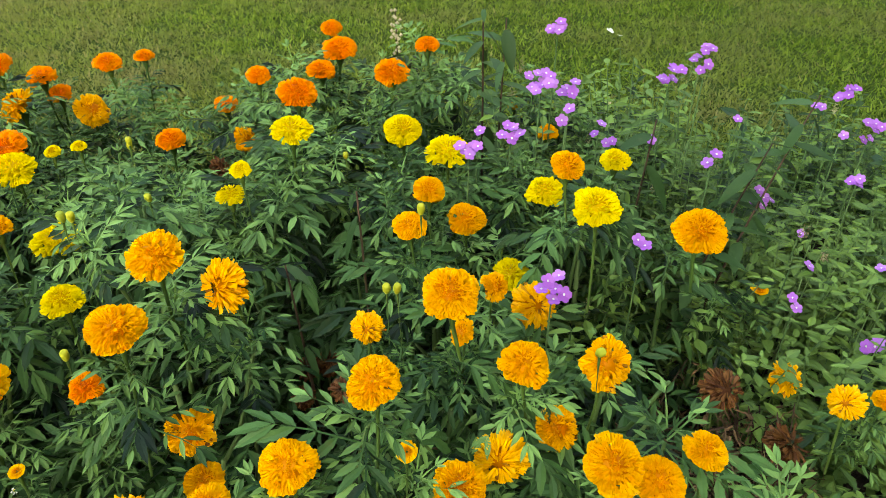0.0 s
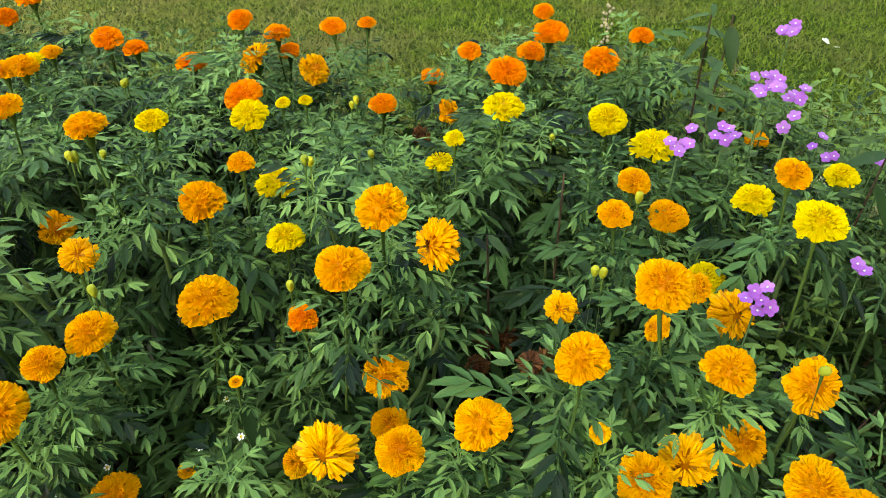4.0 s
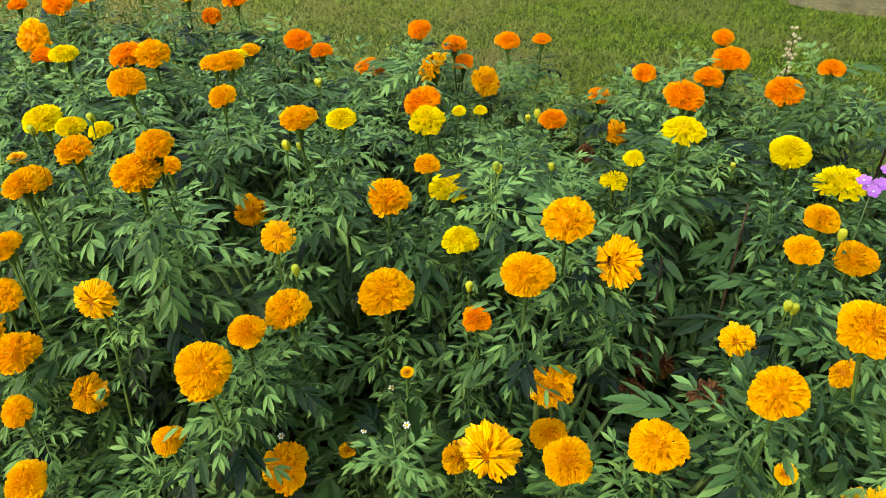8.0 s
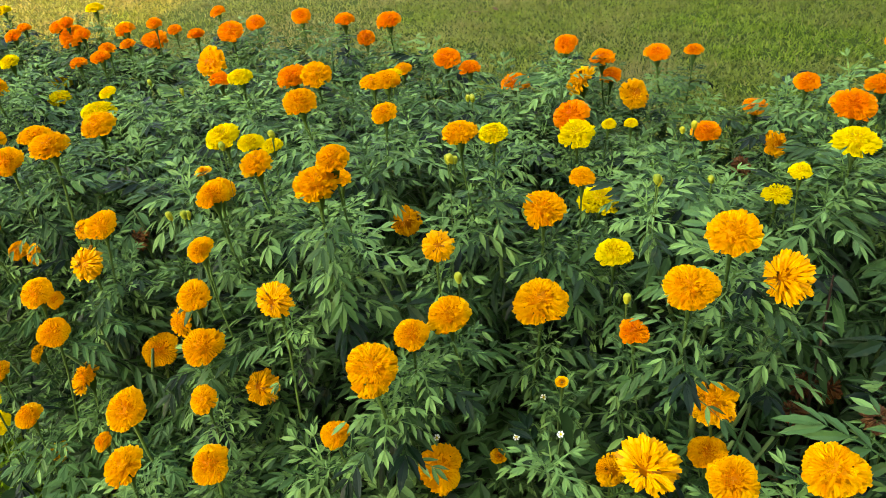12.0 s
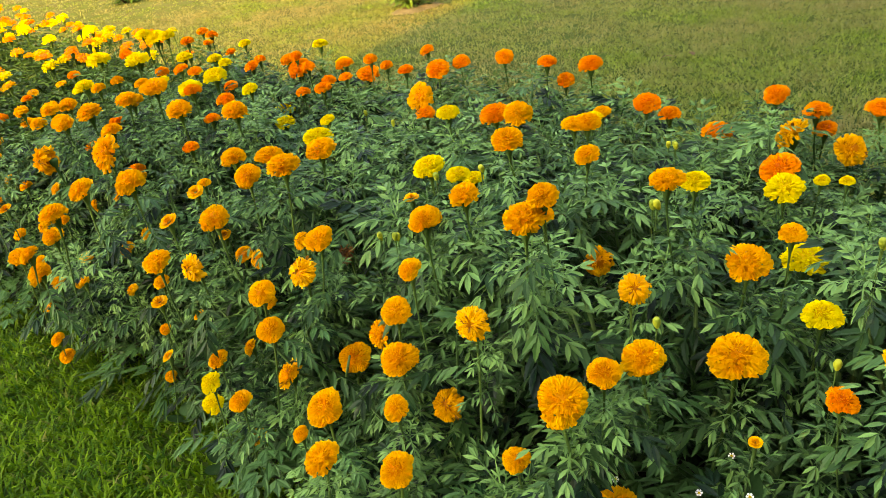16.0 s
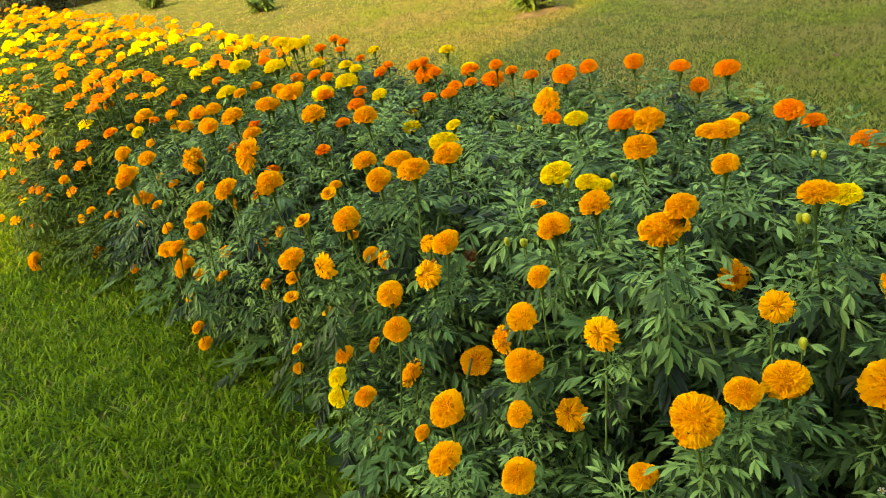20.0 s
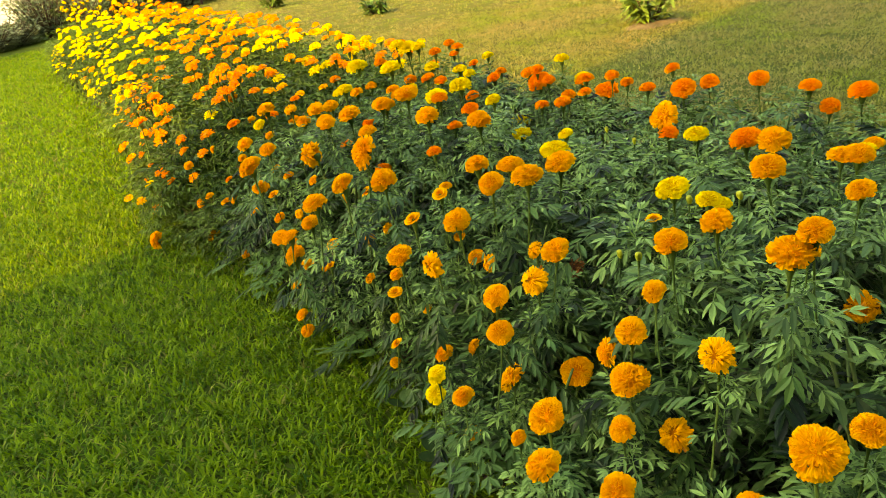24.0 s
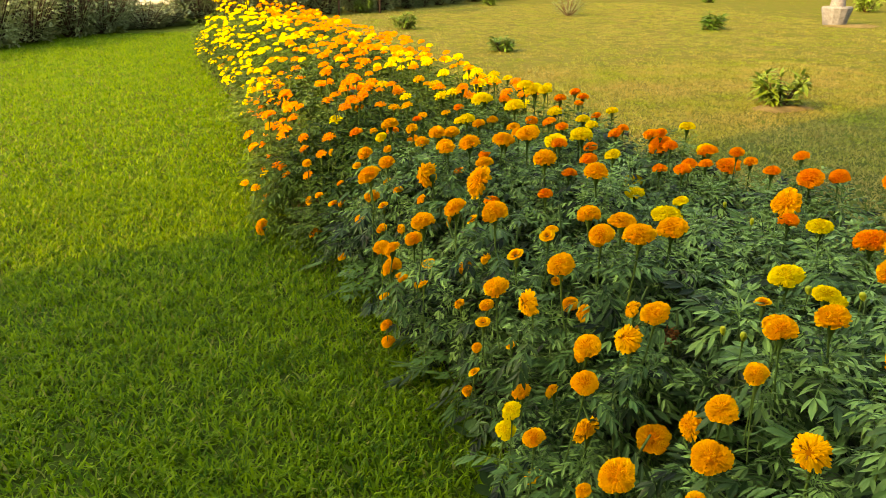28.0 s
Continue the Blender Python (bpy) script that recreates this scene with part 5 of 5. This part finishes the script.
# pale dry seed heads among the phlox
s = Shape()
q = random.Random(88)
for _ in range(34):
    a, h = q.uniform(0, 6.28), q.uniform(-1, 1)
    w = math.sqrt(1 - h * h) * q.uniform(0.5, 1)
    flat_leaflet(s, q.uniform(0.006, 0.010), 0.004, pose(0.010 * w * math.cos(a), 0.010 * w * math.sin(a), 0.014 * h, q.uniform(-80, 80), 0, q.uniform(0, 360)))
SEED_HEAD = s.make("seed_head", M_STRAW)
for _ in range(26):
    ob, x, y, h = q.choice(PHLOX)
    part("seed_head", SEED_HEAD, ob, pose(q.uniform(-0.10, 0.10), q.uniform(-0.10, 0.10), h * q.uniform(0.75, 1.02), 0, 0, q.uniform(0, 360)), "pale dry seed head")



# dried-out stems and leaves where plants have died
def dead_clump(seed):
    r = random.Random(seed)
    stems, leaves = Shape(), Shape()
    for _ in range(18):
        a, q = r.uniform(0, 6.28), r.uniform(0.05, 0.18)
        h = r.uniform(0.06, 0.30)
        tip = (q * math.cos(a), q * math.sin(a), h)
        stems.tube([(0.2 * tip[0], 0.2 * tip[1], 0), (0.6 * tip[0], 0.6 * tip[1], h * 0.8), tip], [0.0025, 0.002, 0.001], 4)
        for k in range(18):                                    # shrivelled ribbons that hang and curl
            u, turn, size = r.uniform(0.3, 1), r.uniform(0, 6.28), r.uniform(0.02, 0.055)
            bend = r.uniform(-5, 5)
            path = [(tip[0] * u + size * 0.7 * v * math.cos(turn + bend * v), tip[1] * u + size * 0.7 * v * math.sin(turn + bend * v), h * u - size * v * r.uniform(0.4, 1)) for v in (0, 0.3, 0.6, 1.0)]
            w = r.uniform(0.0006, 0.0018)
            leaves.add([p for c in path for p in ((c[0] - w, c[1], c[2]), (c[0] + w, c[1] + w, c[2] + w))], [(2 * j, 2 * j + 1, 2 * j + 3, 2 * j + 2) for j in range(3)])
        for k in range(8):                                     # crumpled scraps of leaf
            u = r.uniform(0.3, 1)
            leaflet(leaves, r.uniform(0.010, 0.022), r.uniform(0.005, 0.010), pose(tip[0] * u + r.uniform(-0.02, 0.02), tip[1] * u + r.uniform(-0.02, 0.02), h * u - 0.01, r.uniform(-160, -60), r.uniform(-60, 60), r.uniform(0, 360)), 0.9, 0.8)
    return stems.make("stem", M_BROWN_STEM, True), leaves.make("dry_leaves", M_DRY)


DEAD_CLUMPS = [dead_clump(400 + k) for k in range(3)]
for k, (x, y) in enumerate(((0.42, 0.80), (0.52, 0.88), (0.50, 0.70), (0.37, 0.94), (0.60, 0.78), (-0.02, 0.92), (-0.24, 0.62), (0.46, 0.95), (0.57, 0.68), (0.35, 0.72), (0.62, 0.92), (-0.16, 0.70))):
    ob = thing("withered_plant", "brown dried-out marigold with shrivelled leaves", "plant", (x, y, 0.03))
    a, b = DEAD_CLUMPS[k % 3]
    part("stem", a, ob, pose(0, 0, 0, 0, 0, 70 * k))
    part("dry_leaves", b, ob, pose(0, 0, 0, 0, 0, 70 * k))

# a faded seed spike behind the bed
s = Shape()
r = random.Random(77)
for k in range(60):
    u = r.random()
    s.add([(0, 0, 0.006), (0.006, 0, 0), (0, 0.006, 0), (-0.006, 0, 0), (0, -0.006, 0), (0, 0, -0.006)],
          [(0, 1, 2), (0, 2, 3), (0, 3, 4), (0, 4, 1), (5, 2, 1), (5, 3, 2), (5, 4, 3), (5, 1, 4)],
          pose(r.uniform(-0.014, 0.014), r.uniform(-0.014, 0.014), 0.42 + 0.30 * u))
ob = thing("seed_spike", "faded pale seed spike on a thin stem", "plant", (-0.13, 1.93, 0.0))
tagged(part("seeds", s.make("seeds", M_STRAW), ob), "pale dry seeds", kind="stuff")
s = Shape()
s.tube([(0, 0, 0), (0.005, 0, 0.4), (0, 0, 0.72)], [0.0025, 0.002, 0.0012], 5)
part("stem", s.make("stem", M_BROWN_STEM, True), ob)

# fallen petals on the lawn
petals = Shape()
petal(petals, 0.05, 0.035, Matrix(), 0.3, 0.004, random.Random(1))
FALLEN = petals.make("fallen_petal", M_WHITE)
leafdry = simple_leaf("fallen_leaf", 0.10, 0.035, M_DRY, 3, 0.05)
for x, y, a in ((0.93, 3.90, 20), (0.97, 3.86, 150)):
    ob = thing("fallen_petal", "white petal fallen on the lawn", "petal", (x, y, 0.035))
    part("petal", FALLEN, ob, pose(0, 0, 0, 5, 0, a))
for x, y, a in ((-2.82, 3.95, 110), (-2.75, 4.02, 40)):
    ob = thing("fallen_leaf", "dry brown leaf fallen on the lawn", "leaf", (x, y, 0.03))
    part("blade", leafdry, ob, pose(0, 0, 0, 8, 10, a))


# ---------------------------------------------------------------- the lawn's shrubs and the hedge beyond
def soil_patch(x, y, a, b, seed):
    """An uneven patch of bare pale soil, a thin crumbly mound."""
    s = Shape()
    r = random.Random(seed)
    n = 28
    s.v.append((0, 0, 0.022))
    for ring, z in ((0.45, 0.02), (0.8, 0.014), (1.0, -0.004)):
        for k in range(n):
            t = 2 * math.pi * k / n
            q = ring * (1 + 0.22 * noise.noise((math.cos(t) * 1.7 + seed, math.sin(t) * 1.7, ring)))
            s.v.append((a * q * math.cos(t), b * q * math.sin(t), z))
    s.f = [(0, 1 + k, 1 + (k + 1) % n) for k in range(n)]
    for j in range(2):
        s.f += [(1 + j * n + k, 1 + j * n + n + k, 1 + j * n + n + (k + 1) % n, 1 + j * n + (k + 1) % n) for k in range(n)]
    ob = new("soil_patch", s.make("soil_patch", M_PALE_SOIL, True))
    ob.location = (x, y, 0.012)
    return tagged(ob, "bare patch of pale dry soil in the lawn", "soil", kind="structure")


soil_patch(-6.30, 4.56, 0.20, 0.30, 1)
soil_patch(0.15, 5.20, 0.42, 0.22, 2)
soil_patch(-14.6, 12.7, 0.5, 0.6, 4)


def crown_mesh(seed, leaves, leaf, width, spread, height, material, droop=0.2, stems=9, flatness=0.5):
    """Leaves in whorls on many short stems: an uneven crown with gaps."""
    r = random.Random(seed)
    s, wood = Shape(), Shape()
    for k in range(stems):
        a, q = r.uniform(0, 6.28), spread * math.sqrt(r.random())
        h = height * (1 - flatness * (q / spread) ** 1.5) * r.uniform(0.65, 1.0)
        x, y = q * math.cos(a), q * math.sin(a)
        wood.tube([(0.15 * x, 0.15 * y, 0), (0.6 * x, 0.6 * y, 0.55 * h), (x, y, h)], [0.012, 0.008, 0.004], 5)
        for j in range(leaves // stems):
            u = 0.04 + 0.96 * r.random() ** (0.8 if leaves < 1000 else 1.15)
            p = (x * (0.5 + 0.5 * u), y * (0.5 + 0.5 * u), h * u)
            size = leaf * r.uniform(0.6, 1.15)
            m = pose(*p, 0, 0, r.uniform(0, 360)) @ pose(0, 0, 0, r.uniform(-35, 55)) @ pose(0, 0, 0, 0, r.uniform(-30, 30), 0)
            if leaves > 800:
                flat_leaflet(s, size, size * width, m)
            else:
                leaflet(s, size, size * width * r.uniform(0.8, 1.2), m, 0.3, droop)
    return s.make("crown", material), wood.make("stem", M_BROWN_STEM, True)


def shrub(x, y, scale, meshes, label, turn=0.0, tall=1.0, name="shrub"):
    ob = thing(name, label, "shrub", (x, y, 0.0))
    m = pose(0, 0, 0, 0, 0, turn) @ Matrix.Diagonal((scale, scale, scale * tall, 1))
    part("crown", meshes[0], ob, m)
    part("stem", meshes[1], ob, m)
    return ob


GLOSSY = crown_mesh(501, 420, 0.14, 0.27, 0.30, 0.52, M_SHRUB, 0.22, 12, 0.45)
GLOSSY_B = crown_mesh(502, 280, 0.15, 0.30, 0.28, 0.42, M_SHRUB, 0.25, 12, 0.5)
FEATHER = crown_mesh(503, 700, 0.12, 0.10, 0.42, 0.62, M_HEDGE, 0.1, 24, 0.55)
shrub(-6.42, 4.64, 1.0, GLOSSY, "young shrub with long glossy bright-green leaves in bare soil")
shrub(-11.8, 3.42, 0.95, GLOSSY_B, "low dark young shrub on the lawn", 40, 0.75)
shrub(-16.6, 2.70, 1.0, GLOSSY, "young leafy shrub on the sunny lawn", 120, 0.95)
shrub(-14.6, 9.14, 1.15, GLOSSY_B, "low young shrub on the sunny lawn", 200, 0.9)
shrub(-19.8, 7.95, 1.2, FEATHER, "low feathery evergreen shrub on the lawn", 20)
shrub(-25.1, 15.7, 1.2, GLOSSY_B, "low young shrub on the sunny lawn", 70, 0.8)
shrub(-18.8, 16.9, 1.3, GLOSSY, "young leafy shrub on the sunny lawn", 260, 1.1)
shrub(-25.6, 7.35, 1.2, GLOSSY_B, "low young shrub on the sunny lawn", 310, 0.9)
shrub(-22.6, 2.6, 1.1, GLOSSY, "young leafy shrub near the hedge", 10, 1.0)

ROSE = [crown_mesh(520 + k, 1900, 0.12, 0.45, 0.85, 1.7, M_HEDGE, 0.15, 60, 0.35) for k in range(4)]
r = random.Random(61)
HEDGE = ((-12.2, -6.8), (-13.6, -5.2), (-15.6, -4.4), (-17.4, -3.4), (-19.0, -2.2), (-20.4, -0.6), (-21.6, 1.0), (-23.0, 2.9), (-24.6, 4.6), (-26.6, 6.2), (-28.6, 8.2), (-30.5, 10.8), (-32.5, 13.5))
for (xa, ya), (xb, yb) in zip(HEDGE, HEDGE[1:]):
    n = 2
    for k in range(n):
        for depth in (0.0, 1.3):
            u = (k + r.uniform(0.2, 0.8)) / n
            x, y = xa + (xb - xa) * u - depth - 0.55, ya + (yb - ya) * u - 0.5 * depth
            tall = r.uniform(0.8, 1.1)
            if abs(y + 2.3 - 0.171 * (x + 17)) < 0.6:          # a dip, where the wall behind shows
                tall = 0.34
            shrub(x, y, r.uniform(0.85, 1.15) * (1 + 0.15 * depth), ROSE[r.randrange(4)], "dense dark-green rose bush in the hedge", r.uniform(0, 360), tall, "hedge_bush")

# young trees beside the hedge: thin trunks
for x, y, h in ((-21.9, 1.75, 2.2), (-22.3, 3.0, 2.2)):
    ob = thing("young_tree", "thin young tree trunk beside the hedge", "tree", (x, y, 0))
    s = Shape()
    s.tube([(0, 0, 0), (0.04, 0.02, 0.7), (0.1, 0.03, 1.5), (0.12, 0.08, h)], [0.035, 0.03, 0.025, 0.02], 7)
    part("trunk", s.make("trunk", M_BROWN_STEM, True), ob)
    part("crown", ROSE[0][0], ob, pose(0.1, 0.05, h - 0.5) @ Matrix.Scale(0.8, 4))

# the yellow-flowered bush at the far end of the bed
BUSH = crown_mesh(540, 900, 0.10, 0.25, 0.75, 1.15, M_LEAF_FAR, 0.15, 40, 0.3)
ob = shrub(-12.6, -0.55, 1.0, BUSH, "tall green bush covered in small yellow flowers", name="flowering_bush")
for k in range(60):
    a, q = r.uniform(0, 6.28), 0.75 * math.sqrt(r.random())
    z = 1.12 * (1 - 0.3 * (q / 0.75) ** 1.5) * r.uniform(0.6, 1.02)
    part("bloom", r.choice(FAR_HEADS[LEMON]), ob, pose(q * math.cos(a), q * math.sin(a), z, r.uniform(-40, 40), r.uniform(-40, 40), 0) @ Matrix.Scale(r.uniform(0.06, 0.09), 4))

# pale and pink flowers in front of the hedge
ob = shrub(-12.6, -4.7, 0.55, crown_mesh(541, 500, 0.09, 0.4, 0.7, 0.5, M_HEDGE, 0.15, 30, 0.3), "low dark plant with pale pink flowers by the hedge", name="border_plant")
for k in range(30):
    a, q = r.uniform(0, 6.28), 0.4 * math.sqrt(r.random())
    part("floret", r.choice(FLORETS), ob, pose(q * math.cos(a), q * math.sin(a), 0.26 + r.uniform(-0.03, 0.04), 20, 10, 0) @ Matrix.Scale(0.06, 4))

# lamp post on a concrete footing
ob = thing("lamp_post", "grey lamp post on a pale concrete footing", "lamp post", (-14.98, 12.55, 0))
s = Shape()
s.tube([(0, 0, -0.02), (0, 0, 0.02), (0, 0, 0.38), (0, 0, 0.42)], [0.24, 0.25, 0.33, 0.31], 14)
part("footing", s.make("footing", M_CONCRETE), ob)
s = Shape()
s.tube([(0, 0, 0.42), (0, 0, 0.5), (0, 0, 0.85), (0, 0, 1.0), (0, 0, 3.2)], [0.17, 0.16, 0.10, 0.07, 0.06], 12)
part("pole", s.make("pole", M_METAL, True), ob)

# a pale garden wall beyond the hedge
s = Shape()
s.add([(-0.15, -9, 0), (0.15, -9, 0), (0.15, 9, 0), (-0.15, 9, 0), (-0.15, -9, 2.2), (0.15, -9, 2.2), (0.15, 9, 2.2), (-0.15, 9, 2.2)],
      [(0, 3, 2, 1), (4, 5, 6, 7), (0, 1, 5, 4), (1, 2, 6, 5), (2, 3, 7, 6), (3, 0, 4, 7)])
ob = new("garden_wall", s.make("garden_wall", M_WALL))
ob.location = (-30, -9, 0)
tagged(ob, "pale plastered garden wall beyond the hedge", "wall", kind="structure")
